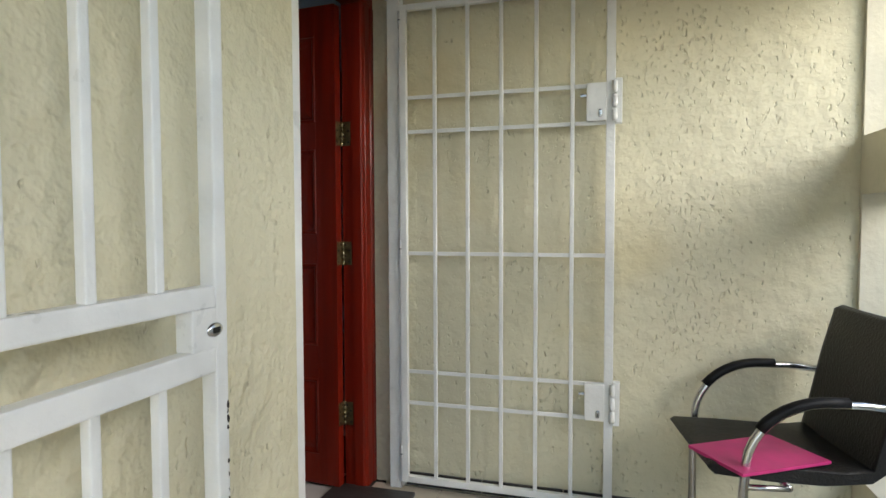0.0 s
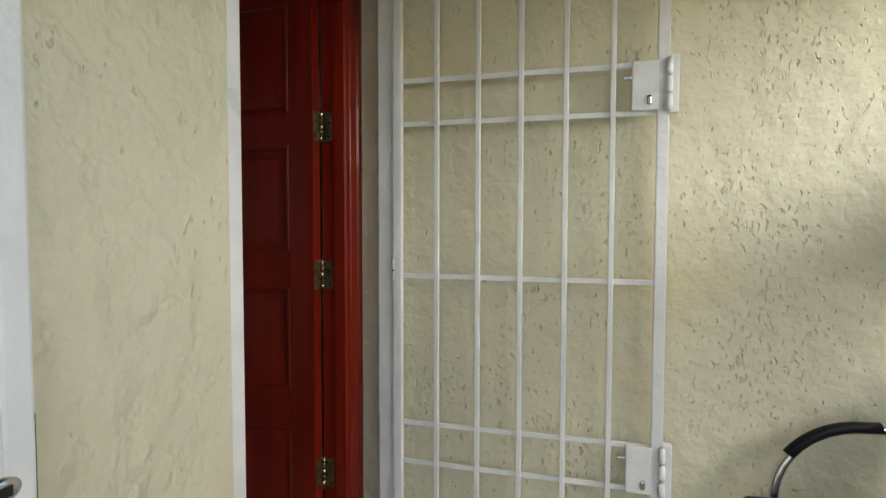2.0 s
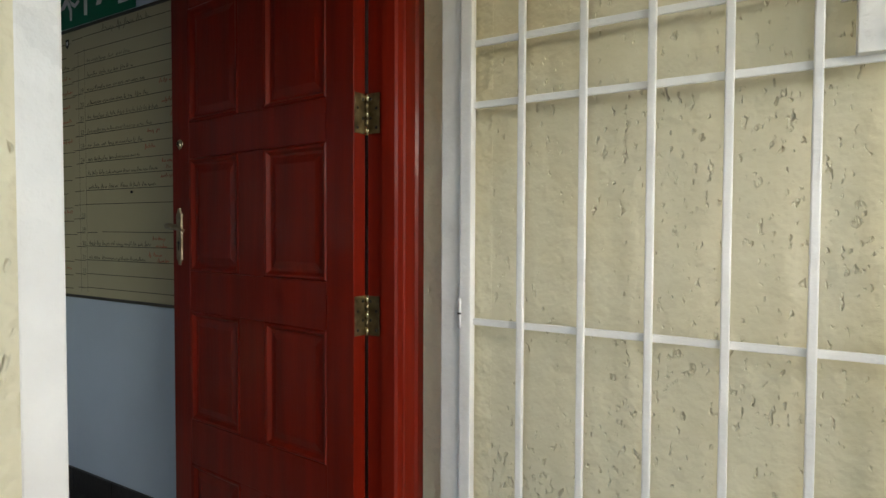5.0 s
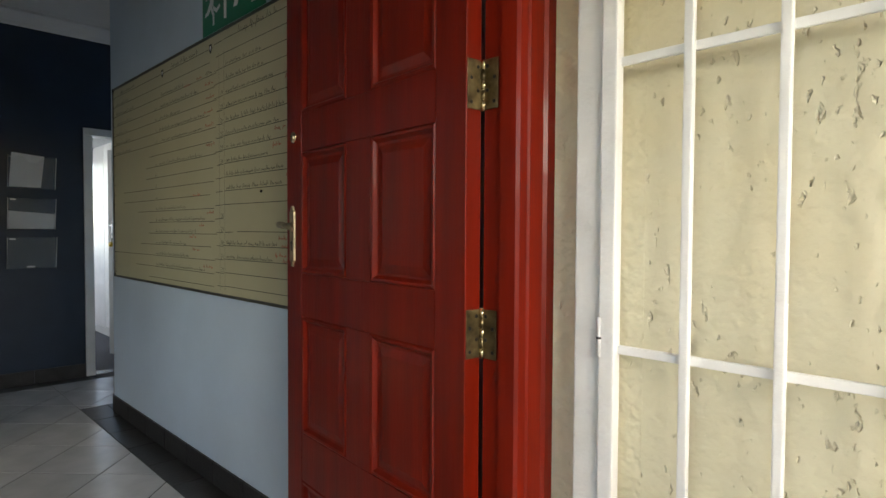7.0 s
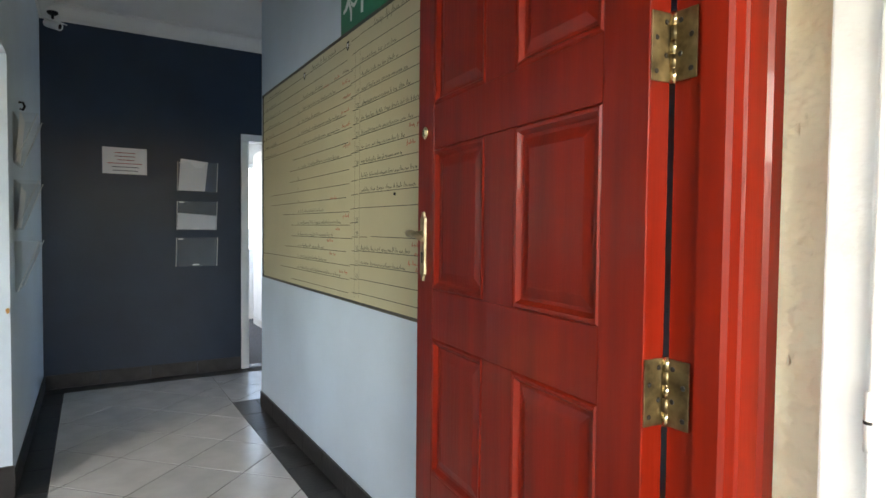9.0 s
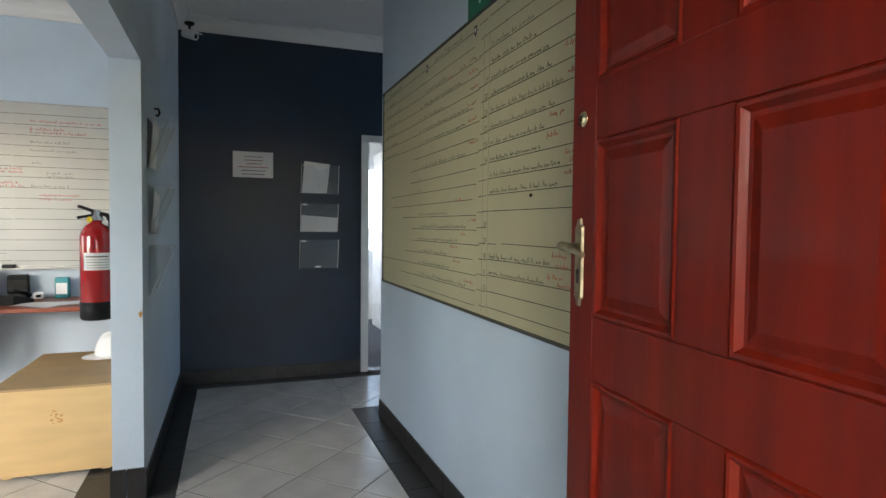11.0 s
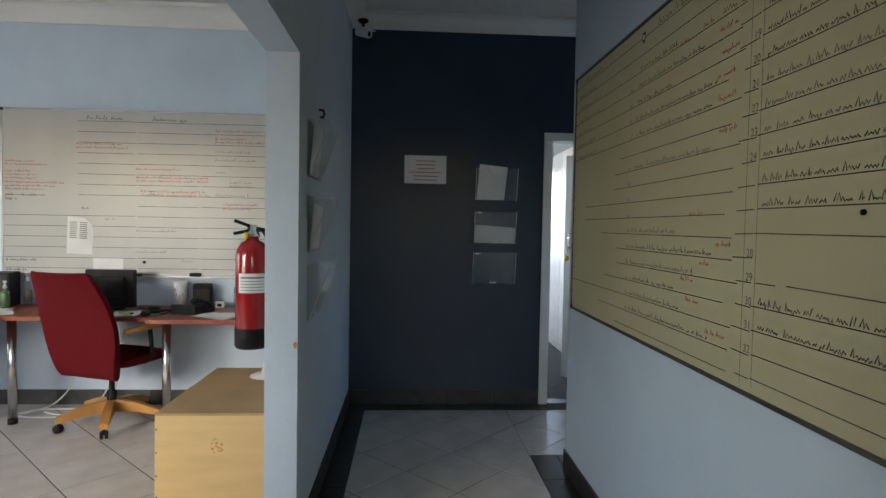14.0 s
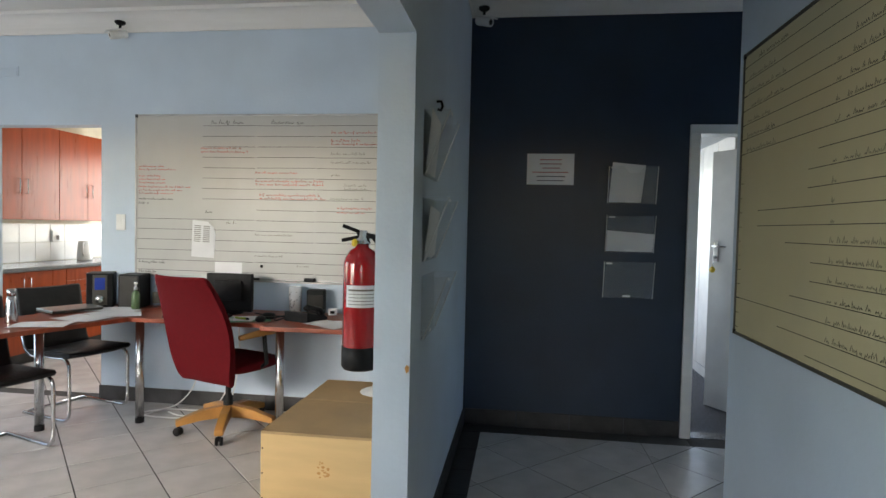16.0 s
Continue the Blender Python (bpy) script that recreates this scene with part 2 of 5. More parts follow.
def lathe(profile, n=24, bm=None):
    """Turned body about z from (radius, height) pairs."""
    own = bm if bm is not None else bmesh.new()
    rings = [[own.verts.new((r * math.cos(k * 2 * math.pi / n), r * math.sin(k * 2 * math.pi / n), z)) for k in range(n)] for r, z in profile]
    for A, B in zip(rings, rings[1:]):
        for k in range(n):
            own.faces.new((A[k], A[(k + 1) % n], B[(k + 1) % n], B[k])).smooth = True
    if profile[0][0] > 1e-4:
        own.faces.new(rings[0][::-1])
    if profile[-1][0] > 1e-4:
        own.faces.new(rings[-1])
    return own


def prism(poly, z0, z1, bm=None):
    own = bm if bm is not None else bmesh.new()
    lo = [own.verts.new((x, y, z0)) for x, y in poly]
    hi = [own.verts.new((x, y, z1)) for x, y in poly]
    own.faces.new(lo[::-1])
    own.faces.new(hi)
    k = len(poly)
    for i in range(k):
        own.faces.new((lo[i], lo[(i + 1) % k], hi[(i + 1) % k], hi[i]))
    bmesh.ops.recalc_face_normals(own, faces=own.faces)
    return own


def arc(c, r, a0, a1, n, plane="xz"):
    out = []
    for i in range(n + 1):
        a = radians(a0 + (a1 - a0) * i / n)
        u, v = r * math.cos(a), r * math.sin(a)
        out.append((c[0] + u, c[1], c[2] + v) if plane == "xz" else (c[0], c[1] + u, c[2] + v) if plane == "yz" else (c[0] + u, c[1] + v, c[2]))
    return out


def structure(name, bm, material, label, category):
    return tagged(part(name, bm, material), label, category, kind="structure")


# ---- plan ----
OUT, INN = -0.85, -1.19          # the front wall's two faces
END = 2.72                       # the porch's end wall and the door's reveal
BOARDW, CORNER = 2.90, -4.69     # the corridor's long wall and where it ends
BLUE = -5.876                    # the far wall
P0, P1, PX = 1.44, 1.57, -3.85   # the partition and the end of its pier
ROOF, CEIL = 2.45, 2.89
SOUTH = -4.0


def wall_with_openings(name, axis, a, b, s0, s1, z0, z1, holes, material, label):
    """A wall slab between a and b on its axis, running s0..s1, with (s, s, z, z) openings that go through it."""
    bm = bmesh.new()

    def put(p, q, lo, hi):
        if q - p > 1e-4 and hi - lo > 1e-4:
            if axis == "x":
                box(a, b, p, q, lo, hi, bm=bm)
            else:
                box(p, q, a, b, lo, hi, bm=bm)
    cur = s0
    for h0, h1, lo, hi in sorted(holes):
        put(cur, h0, z0, z1)
        put(h0, h1, z0, lo)
        put(h0, h1, hi, z1)
        cur = h1
    put(cur, s1, z0, z1)
    bmesh.ops.remove_doubles(bm, verts=bm.verts, dist=1e-5)
    return structure(name, bm, material, label, "wall")


# porch
wall_with_openings("wall_front", "x", -1.05, OUT, -4.1, 2.72, -0.02, 3.0, [(1.714, 2.7195, -0.02, 2.14), (-2.9, -0.5, 0.95, 2.15)], M_PORCH2, "cream roughcast plaster porch wall with a doorway")
wall_with_openings("wall_front_inside", "x", INN, -1.052, -4.1, 2.90, 0.0, 3.0, [(1.714, 2.7195, 0.0, 2.14), (-2.9, -0.5, 0.95, 2.15)], M_PALE, "pale blue painted inner face of the front wall")
structure("wall_porch_end", box(-1.06, 0.95, END, END + 0.16, -0.02, 2.6), M_PORCH, "cream roughcast plaster wall with pits", "wall")
sw_ = bmesh.new()
for s0, s1, lo, hi in ((0.15, 0.95, -0.02, 2.6), (0.95, 2.70, -0.02, 0.25), (0.95, 2.70, 1.237, 1.44), (0.95, 2.70, 2.02, 2.6), (2.70, 2.719, -0.02, 2.6)):
    box(0.79, 0.93, s0, s1, lo, hi, bm=sw_)
bmesh.ops.remove_doubles(sw_, verts=sw_.verts, dist=1e-5)
structure("wall_porch_side", sw_, M_CREAM, "cream plaster porch side wall with two openings", "wall")
# Out of view; its reach and dark colour keep light off the upper walls.
structure("ceiling_porch", box(OUT, 1.3, -1.2, END, ROOF, ROOF + 0.12), M_PCEIL, "unseen porch ceiling, dark brown and long to hold down the light", "ceiling")
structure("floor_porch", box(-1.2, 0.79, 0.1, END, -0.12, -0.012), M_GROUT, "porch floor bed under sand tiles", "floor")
structure("ground", box(-400, 400, -400, 400, -0.4, -0.14), M_GROUND, "grey paved ground", "ground")
structure("wall_boundary", box(2.7, 2.9, -6, 9, -0.2, 1.8), M_CREAM, "cream painted boundary wall outside", "wall")

# indoors
wall_with_openings("wall_west_office", "x", -6.0, BLUE, SOUTH, P0, 0, 3.0, [(-2.15, -1.19, 0, 2.066)], M_PALE, "pale blue office wall with a doorway")
wall_with_openings("wall_west_navy", "x", -6.0, BLUE, P1 - 0.06, 5.6, 0, 3.0, [(3.05, 3.90, 0, 2.03)], M_NAVY, "dark navy painted corridor wall with a doorway")
# The stretch beyond x = -2.03 is unseen, added to shade the corridor board.
wall_with_openings("wall_partition", "y", P0, P1, -6.0, -1.19, 0, 3.0, [(PX, -2.03, 0, 2.015)], M_PALE, "pale blue partition, wide opening under a beam, unseen nib added to block light")
structure("wall_corridor", box(CORNER, -1.19, BOARDW, BOARDW + 0.13, 0, 3.0), M_PALE, "pale blue corridor wall", "wall")
wall_with_openings("wall_passage_end", "y", 5.5, 5.62, -6.0, CORNER + 0.13, 0, 3.0, [(-5.75, -4.8, 0.95, 2.1)], M_PALE, "pale blue wall with a window", )
structure("wall_passage_side", box(CORNER, CORNER + 0.13, BOARDW + 0.13, 5.5, 0, 3.0), M_PALE, "pale blue passage wall", "wall")
# The opening is made up to go with the office side fill.
wall_with_openings("wall_south", "y", SOUTH - 0.12, SOUTH, -6.0, INN, 0, 3.0, [(-5.3, -3.3, 0.95, 2.15)], M_PALE, "pale blue office wall with an unseen window added for fill light")
structure("ceiling", box(-6.0, -1.0, SOUTH, 5.6, CEIL, CEIL + 0.1), M_CEIL, "white painted ceiling", "ceiling")
structure("floor", box(-6.0, -1.0, SOUTH, 5.6, -0.12, -0.0022), M_GROUT, "floor bed under beige tiles", "floor")
# kitchen
structure("floor_kitchen", box(-9.0, -6.0, -3.2, -0.5, -0.12, -0.0022), M_GROUT, "kitchen floor bed under tiles", "floor")
structure("wall_kitchen_back", box(-9.0, -6.0, -3.3, -3.16, 0, 2.7), M_CREAM, "cream kitchen wall", "wall")
structure("wall_kitchen_side", box(-9.0, -6.0, -0.62, -0.5, 0, 2.7), M_CREAM, "cream kitchen wall", "wall")
wall_with_openings("wall_kitchen_end", "x", -9.12, -9.0, -3.3, -0.5, 0, 2.7, [(-2.7, -1.1, 1.05, 2.1)], M_CREAM, "cream kitchen wall with a window")
structure("ceiling_kitchen", box(-9.1, -6.0, -3.3, -0.5, 2.62, 2.7), M_CEIL, "white kitchen ceiling", "ceiling")
# far room
structure("floor_carpet", box(-8.7, -6.0, 2.6, 5.6, -0.12, 0.0), M_CARPET, "grey carpet floor", "floor")
# The window in this near wall is made up for the door's fill.
wall_with_openings("wall_far_room_near", "y", 2.48, 2.6, -8.7, -6.0, 0, 2.7, [(-8.2, -7.0, 0.95, 2.1)], M_WDOOR, "white far room wall with a window")
structure("wall_far_room_side", box(-8.7, -6.0, 5.5, 5.62, 0, 2.7), M_WDOOR, "white far room wall", "wall")
wall_with_openings("wall_far_room_end", "x", -8.82, -8.7, 2.48, 5.6, 0, 2.7, [(2.9, 4.9, 0.9, 2.1)], M_WDOOR, "white far room wall with a window")
structure("ceiling_far_room", box(-8.8, -6.0, 2.48, 5.6, 2.62, 2.7), M_CEIL, "white far room ceiling", "ceiling")


# ---- cornices, skirtings, frames ----
def cornice(name, x0, y0, x1, y1, inward, deep=1.0, label="white coved plaster cornice"):
    """A cove between wall and ceiling from one point to another; inward is the way to the room."""
    prof = [(0, 0), (0.012, 0), (0.016, 0.012)] + [(0.016 + 0.085 * (1 - math.cos(radians(a))), 0.012 + 0.075 * math.sin(radians(a))) for a in range(15, 91, 15)] + [(0.105, 0.105), (0, 0.105)]
    bm = bmesh.new()
    d = Vector((inward[0], inward[1], 0))
    rings = []
    for x, y in ((x0, y0), (x1, y1)):
        rings.append([bm.verts.new(Vector((x, y, CEIL - 0.003 - 0.105 * deep)) + d * p[0] + Vector((0, 0, p[1] * deep))) for p in prof])
    k = len(prof)
    for i in range(k):
        bm.faces.new((rings[0][i], rings[0][(i + 1) % k], rings[1][(i + 1) % k], rings[1][i]))
    bm.faces.new(rings[0])
    bm.faces.new(rings[1][::-1])
    bmesh.ops.recalc_face_normals(bm, faces=bm.faces)
    return structure(name, bm, M_CEIL, label, "cornice")


cornice("cornice_navy", BLUE + 0.002, P1, BLUE + 0.002, 5.5, (1, 0))
cornice("cornice_office", BLUE + 0.002, SOUTH, BLUE + 0.002, P0, (1, 0), 1.4)
cornice("cornice_partition", PX - 2.0, P1 + 0.002, -1.2, P1 + 0.002, (0, 1))
cornice("cornice_board_wall", CORNER, BOARDW - 0.002, -1.2, BOARDW - 0.002, (0, -1))
cornice("cornice_partition_office", PX - 2.0, P0 - 0.002, -1.2, P0 - 0.002, (0, -1))

# steel gate frame of the front doorway
fr = thing("gate_frame", Matrix.Identity(4), "white painted steel gate frame set in the doorway", "gate frame", kind="structure")
part("post", box(-0.960, -0.905, 2.664, 2.718, 0.0, 2.09, 0.004), M_WHITE, fr)
part("post", box(-0.930, -0.8535, 1.7145, 1.758, 0.0, 2.09, 0.003), M_WHITE, fr)
part("head", box(-0.985, -0.8535, 1.7145, 2.718, 2.092, 2.135, 0.004), M_WHITE, fr)

# red timber door frame
df = thing("door_frame", Matrix.Identity(4), "red varnished timber door frame with a moulded edge", "door frame", kind="structure")
jp = [(-1.148, 2.718), (-1.148, 2.620), (-1.102, 2.620), (-1.100, 2.612), (-1.062, 2.613), (-1.055, 2.618), (-1.052, 2.636), (-1.058, 2.641), (-1.052, 2.646), (-1.049, 2.684), (-1.053, 2.689), (-1.046, 2.696), (-1.044, 2.718)]
part("jamb", prism(jp, 0.0, 2.06), M_RED, df)
part("jamb", prism([(x, 1.702 + (2.718 - y) * 0.8) for x, y in jp], 0.0, 2.06), M_RED, df)
part("head", box(-1.148, -1.045, 1.702, 2.718, 2.062, 2.138, 0.004), M_RED, df)
part("sill", box(-1.19, -0.83, 1.78, 2.62, -0.008, 0.012, 0.003), M_DARK, df, "dark tiled door sill")


# panelled red door
def panel_door():
    W, H, T = 0.832, 2.04, 0.042
    cols = [(0.104, 0.358), (0.476, 0.735)]
    rows = [(0.13, 0.462), (0.605, 0.958), (1.085, 1.444), (1.556, 1.915)]
    ang = 0.09
    th = thing("front_door", Matrix.Translation((-1.147, 2.6155, 0.012)) @ Matrix.Rotation(math.pi - ang, 4, "Z"), "red varnished panelled timber door standing open", "door")
    # u runs from the hinges to the free edge, +y of the local frame faces the porch side
    bm = bmesh.new()
    us = [0.007, cols[0][0], cols[0][1], cols[1][0], cols[1][1], W]
    box(us[0], us[1], 0, T, 0, H, 0.0025, bm)
    box(us[4], us[5], 0, T, 0, H, 0.0025, bm)
    zs = [0.0] + [z for r in rows for z in r] + [H]
    for k in range(0, len(zs), 2):
        box(us[1], us[4], 0.0005, T - 0.0005, zs[k], zs[k + 1], 0.0025, bm)
    for r in rows:
        box(us[2], us[3], 0.0005, T - 0.0005, r[0], r[1], 0.0025, bm)
    part("leaf_frame", bm, M_RED, th)
    for c0, c1 in cols:
        for z0, z1 in rows:
            pb = bmesh.new()
            for side in (0, 1):
                loops = []
                for inset, d in ((0.0, 0.003), (0.005, -0.0015), (0.011, -0.0004), (0.016, 0.0058), (0.019, 0.0090), (0.026, 0.0094), (0.044, 0.0048), (0.047, 0.0042)):
                    y = T - d if side else d
                    loops.append([pb.verts.new(v) for v in ((c0 + inset, y, z0 + inset), (c1 - inset, y, z0 + inset), (c1 - inset, y, z1 - inset), (c0 + inset, y, z1 - inset))])
                for A, B in zip(loops, loops[1:]):
                    for k in range(4):
                        pb.faces.new((A[k], A[(k + 1) % 4], B[(k + 1) % 4], B[k]))
                pb.faces.new(loops[-1])
            bmesh.ops.recalc_face_normals(pb, faces=pb.faces)
            part("panel", pb, M_RED, th)
    # lever handles on back plates, on both faces
    for s in (0, 1):
        y = T + 0.001 if s else -0.001
        d = 1 if s else -1
        pl = bmesh.new()
        outline = [(-0.019, -0.09), (-0.010, -0.097), (-0.006, -0.112), (0.006, -0.112), (0.010, -0.097), (0.019, -0.09), (0.019, 0.082), (0.010, 0.089), (0.006, 0.103), (-0.006, 0.103), (-0.010, 0.089), (-0.019, 0.082)]
        a = [pl.verts.new((0.787 + u * 0.78, y, 1.198 + z * 0.86)) for u, z in outline]
        b = [pl.verts.new((0.787 + u * 0.70, y + d * 0.006, 1.198 + z * 0.84)) for u, z in outline]
        k = len(outline)
        pl.faces.new(b)
        for i in range(k):
            pl.faces.new((a[i], a[(i + 1) % k], b[(i + 1) % k], b[i]))
        bmesh.ops.recalc_face_normals(pl, faces=pl.faces)
        plate = part("handle_plate", pl, M_PLATE, th, "aged brass back plate")
        lv = tube([(0.787, y + d * 0.004, 1.226), (0.787, y + d * 0.03, 1.226), (0.790, y + d * 0.042, 1.227), (0.781, y + d * 0.048, 1.229), (0.751, y + d * 0.05, 1.229), (0.716, y + d * 0.05, 1.222), (0.688, y + d * 0.049, 1.214)], [0.010, 0.009, 0.009, 0.0095, 0.009, 0.0075, 0.006], 10)
        part("lever", lv, M_PLATE, plate)
        kh = bmesh.new()
        box(0.784, 0.790, y + d * 0.0062, y + d * 0.0070, 1.150, 1.172, 0, kh)
        join(kh, lathe([(0.006, 0), (0.006, 0.001)], 12), Matrix.Translation((0.787, y + d * 0.0062, 1.174)) @ Matrix.Rotation(radians(-90 * d), 4, "X"))
        part("keyhole", kh, M_BLACKM, plate)
        dl = join(bmesh.new(), lathe([(0.017, 0), (0.017, 0.003), (0.014, 0.006), (0.0, 0.007)], 24), Matrix.Translation((0.781, y, 1.492)) @ Matrix.Rotation(radians(-90 * d), 4, "X"))
        dead = part("deadlock", dl, M_BRASSP, th, "round brass deadlock cover", True)
        part("keyhole", box(0.7795, 0.7825, y + d * 0.0064, y + d * 0.0076, 1.486, 1.499), M_BLACKM, dead)
    part("latch_plate", box(W - 0.001, W + 0.002, 0.010, 0.032, 1.09, 1.30, 0.001), M_BRASS, th, "brass latch plate")
    # butt hinges: a leaf on the door edge, a leaf on the jamb, a knuckled pin
    for zc in (1.508, 1.003, 0.312):
        hg = part("hinge", tube([(0, 0, zc - 0.052), (0, 0, zc + 0.052)], 0.0052, 12), M_BRASSP, th, "aged brass butt hinge with a bright pin", True)
        part("leaf", box(0.0040, 0.0065, 0.003, 0.040, zc - 0.05, zc + 0.05, 0.0008), M_BRASS, hg)
        j = bmesh.new()
        box(0.003, 0.043, -0.0035, -0.001, zc - 0.05, zc + 0.05, 0.0008, j)
        bmesh.ops.transform(j, matrix=Matrix.Rotation(ang - math.pi, 4, "Z"), verts=j.verts)
        bmesh.ops.transform(j, matrix=Matrix.Translation((0.004, 0.0, 0)), verts=j.verts)
        part("leaf", j, M_BRASS, hg)
        for k in range(5):
            part("knuckle", join(bmesh.new(), lathe([(0.0062, 0), (0.0062, 0.0195)], 12), Matrix.Translation((0, 0, zc - 0.05 + k * 0.0203))), M_BRASS if k % 2 else M_BRASSP, hg, smooth=True)
        for k in range(4):
            sc = bmesh.new()
            yy = 0.012 if k % 2 else 0.030
            join(sc, lathe([(0.0042, 0), (0.003, 0.0012)], 10), Matrix.Translation((0.0042, yy, zc - 0.036 + k * 0.024)) @ Matrix.Rotation(radians(-90), 4, "Y"))
            part("screw", sc, M_BLACKM, hg)
            sj = bmesh.new()
            join(sj, lathe([(0.0042, 0), (0.003, 0.0012)], 10), Matrix.Translation((0.016 if k % 2 else 0.034, -0.0036, zc - 0.036 + k * 0.024)) @ Matrix.Rotation(radians(90), 4, "X"))
            bmesh.ops.transform(sj, matrix=Matrix.Translation((0.004, 0.0, 0)) @ Matrix.Rotation(ang - math.pi, 4, "Z"), verts=sj.verts)
            part("screw", sj, M_BLACKM, hg)
    return th


panel_door()


# trellis gate folded back against the end wall
def trellis_gate():
    th = thing("security_gate", Matrix.Identity(4), "white painted steel bar security gate, open against the wall", "gate")
    X0, X1, Y, Z0, Z1 = -0.902, -0.036, 2.664, 0.035, 2.045
    def bar(nm, b, lab=""):
        return part(nm, b, M_WHITE, th, lab)
    bar("stile", box(X0, X0 + 0.030, Y - 0.012, Y + 0.012, Z0, Z1, 0.003))
    bar("stile", box(X1 - 0.034, X1, Y - 0.012, Y + 0.012, Z0, Z1, 0.003))
    bar("rail", box(X0 + 0.03, X1 - 0.034, Y - 0.0118, Y + 0.0118, Z1 - 0.025, Z1, 0.003))
    bar("rail", box(X0 + 0.03, X1 - 0.034, Y - 0.0118, Y + 0.0118, Z0, Z0 + 0.028, 0.003))
    for z in (1.665, 1.523, 1.015, 0.512, 0.377):
        bar("cross_bar", box(X0 + 0.028, X1 - 0.03, Y + 0.002, Y + 0.010, z - 0.008, z + 0.008, 0.002))
    for x in (-0.750, -0.611, -0.473, -0.334, -0.195):
        bar("upright_bar", box(x - 0.008, x + 0.008, Y - 0.010, Y + 0.003, Z0 + 0.02, Z1 - 0.02, 0.003))
    for z, up in ((1.60, 1), (0.445, 0)):
        lb = part("lock_box", box(-0.142, -0.068, Y - 0.018, Y + 0.016, z - 0.072, z + 0.072, 0.003), M_WHITE, th, "white steel lock box")
        part("strike_plate", box(-0.037, -0.011, Y - 0.020, Y + 0.012, z - 0.085, z + 0.085, 0.004), M_WHITE, lb)
        for k in range(3):
            part("knuckle", join(bmesh.new(), lathe([(0.009, 0), (0.011, 0.012), (0.009, 0.045)], 12), Matrix.Translation((-0.039, Y - 0.020, z - 0.075 + k * 0.052))), M_WHITE, lb, smooth=True)
        cy = bmesh.new()
        box(-0.099, -0.085, Y - 0.024, Y - 0.017, z - 0.058, z - 0.030, 0.005, cy)
        cyl = part("lock_cylinder", cy, M_STEEL, lb, "chrome lock cylinder")
        part("keyhole", box(-0.0935, -0.0905, Y - 0.0252, Y - 0.0238, z - 0.052, z - 0.040), M_BLACKM, cyl)
        part("bolt", box(-0.166, -0.141, Y - 0.006, Y + 0.004, z + 0.022, z + 0.032, 0.002), M_STEEL, lb, "steel lock bolt")
    for z in (0.12, 1.0, 1.95):
        hg = part("hinge", join(bmesh.new(), lathe([(0.006, 0), (0.006, 0.07)], 14), Matrix.Translation((-0.901, Y - 0.008, z))), M_WHITE, th, "painted steel hinge barrel with bare scuffs", True)
        part("pin", join(bmesh.new(), lathe([(0.0064, 0), (0.0064, 0.004)], 14), Matrix.Translation((-0.901, Y - 0.008, z + 0.032))), M_BLACKM, hg)
    return th


trellis_gate()


# heavier porch gate folded back along the front wall
def porch_gate():
    th = thing("porch_gate", Matrix.Identity(4), "white painted square tube porch gate folded back", "gate")
    X, Y0, Y1, Z0, Z1 = -0.712, 0.36, 1.220, 0.05, 2.08
    a, b = X - 0.016, X + 0.016
    part("stile", box(a, b, Y1 - 0.031, Y1, Z0, Z1, 0.004), M_WHITE, th, "chipped white stile")
    part("stile", box(a, b, Y0, Y0 + 0.045, Z0, Z1, 0.004), M_WHITE, th)
    for z0, z1 in ((1.000, 1.037), (0.888, 0.932), (Z0, Z0 + 0.04), (Z1 - 0.04, Z1)):
        part("rail", box(a + 0.0006, b - 0.0006, Y0 + 0.045, Y1 - 0.0305, z0, z1, 0.004), M_WHITE, th)
    for y in (0.588, 0.710, 0.830, 0.950, 1.072):
        for z0, z1 in ((1.036, Z1 - 0.039), (Z0 + 0.039, 0.889)):
            part("upright_bar", box(X - 0.009, X + 0.009, y - 0.009, y + 0.009, z0, z1, 0.003), M_WHITE, th)
    pl = part("lock_box", box(a - 0.001, b + 0.001, 1.130, Y1 - 0.0302, 0.931, 1.001, 0.003), M_WHITE, th, "white steel lock case")
    rose = bmesh.new()
    for s in (1,):
        join(rose, lathe([(0.020, 0), (0.020, 0.002), (0.014, 0.005), (0.0, 0.0055)], 24), Matrix.Translation((b + 0.0004, 1.183, 0.962)) @ Matrix.Rotation(radians(90), 4, "Y") @ Matrix.Diagonal((0.62, 1.0, 1.0, 1)))
    ro = part("escutcheon", rose, M_STEEL, pl, "oval chrome escutcheon", True)
    part("keyhole", box(b + 0.005, b + 0.007, 1.174, 1.192, 0.957, 0.967, 0.001), M_BLACKM, ro)
    random.seed(4)
    for k in range(13):
        z, s = 0.60 + 0.24 * random.random(), 0.002 + 0.004 * random.random()
        ch = bmesh.new()
        d = 0.0006
        vs = [ch.verts.new((b + d, 1.2135 + s * 0.7 * math.cos(q) + 0.004 * random.random(), z + s * 1.6 * math.sin(q))) for q in (0, 1.1, 2.2, 3.3, 4.4, 5.4)]
        ch.faces.new(vs)
        part("paint_chip", ch, M_BLACKM, th, "chip of bare dark metal")
    part("latch_edge", box(a + 0.004, b - 0.004, Y1 - 0.001, Y1 + 0.003, 0.90, 1.02, 0.001), M_BLACKM, th, "dark latch plate")
    for z in (0.35, 1.75):
        part("hinge", tube([(OUT + 0.002, Y0 - 0.02, z), (X, Y0 - 0.02, z), (X, Y0 + 0.004, z)], 0.010, 10), M_WHITE, th)
    return th


porch_gate()


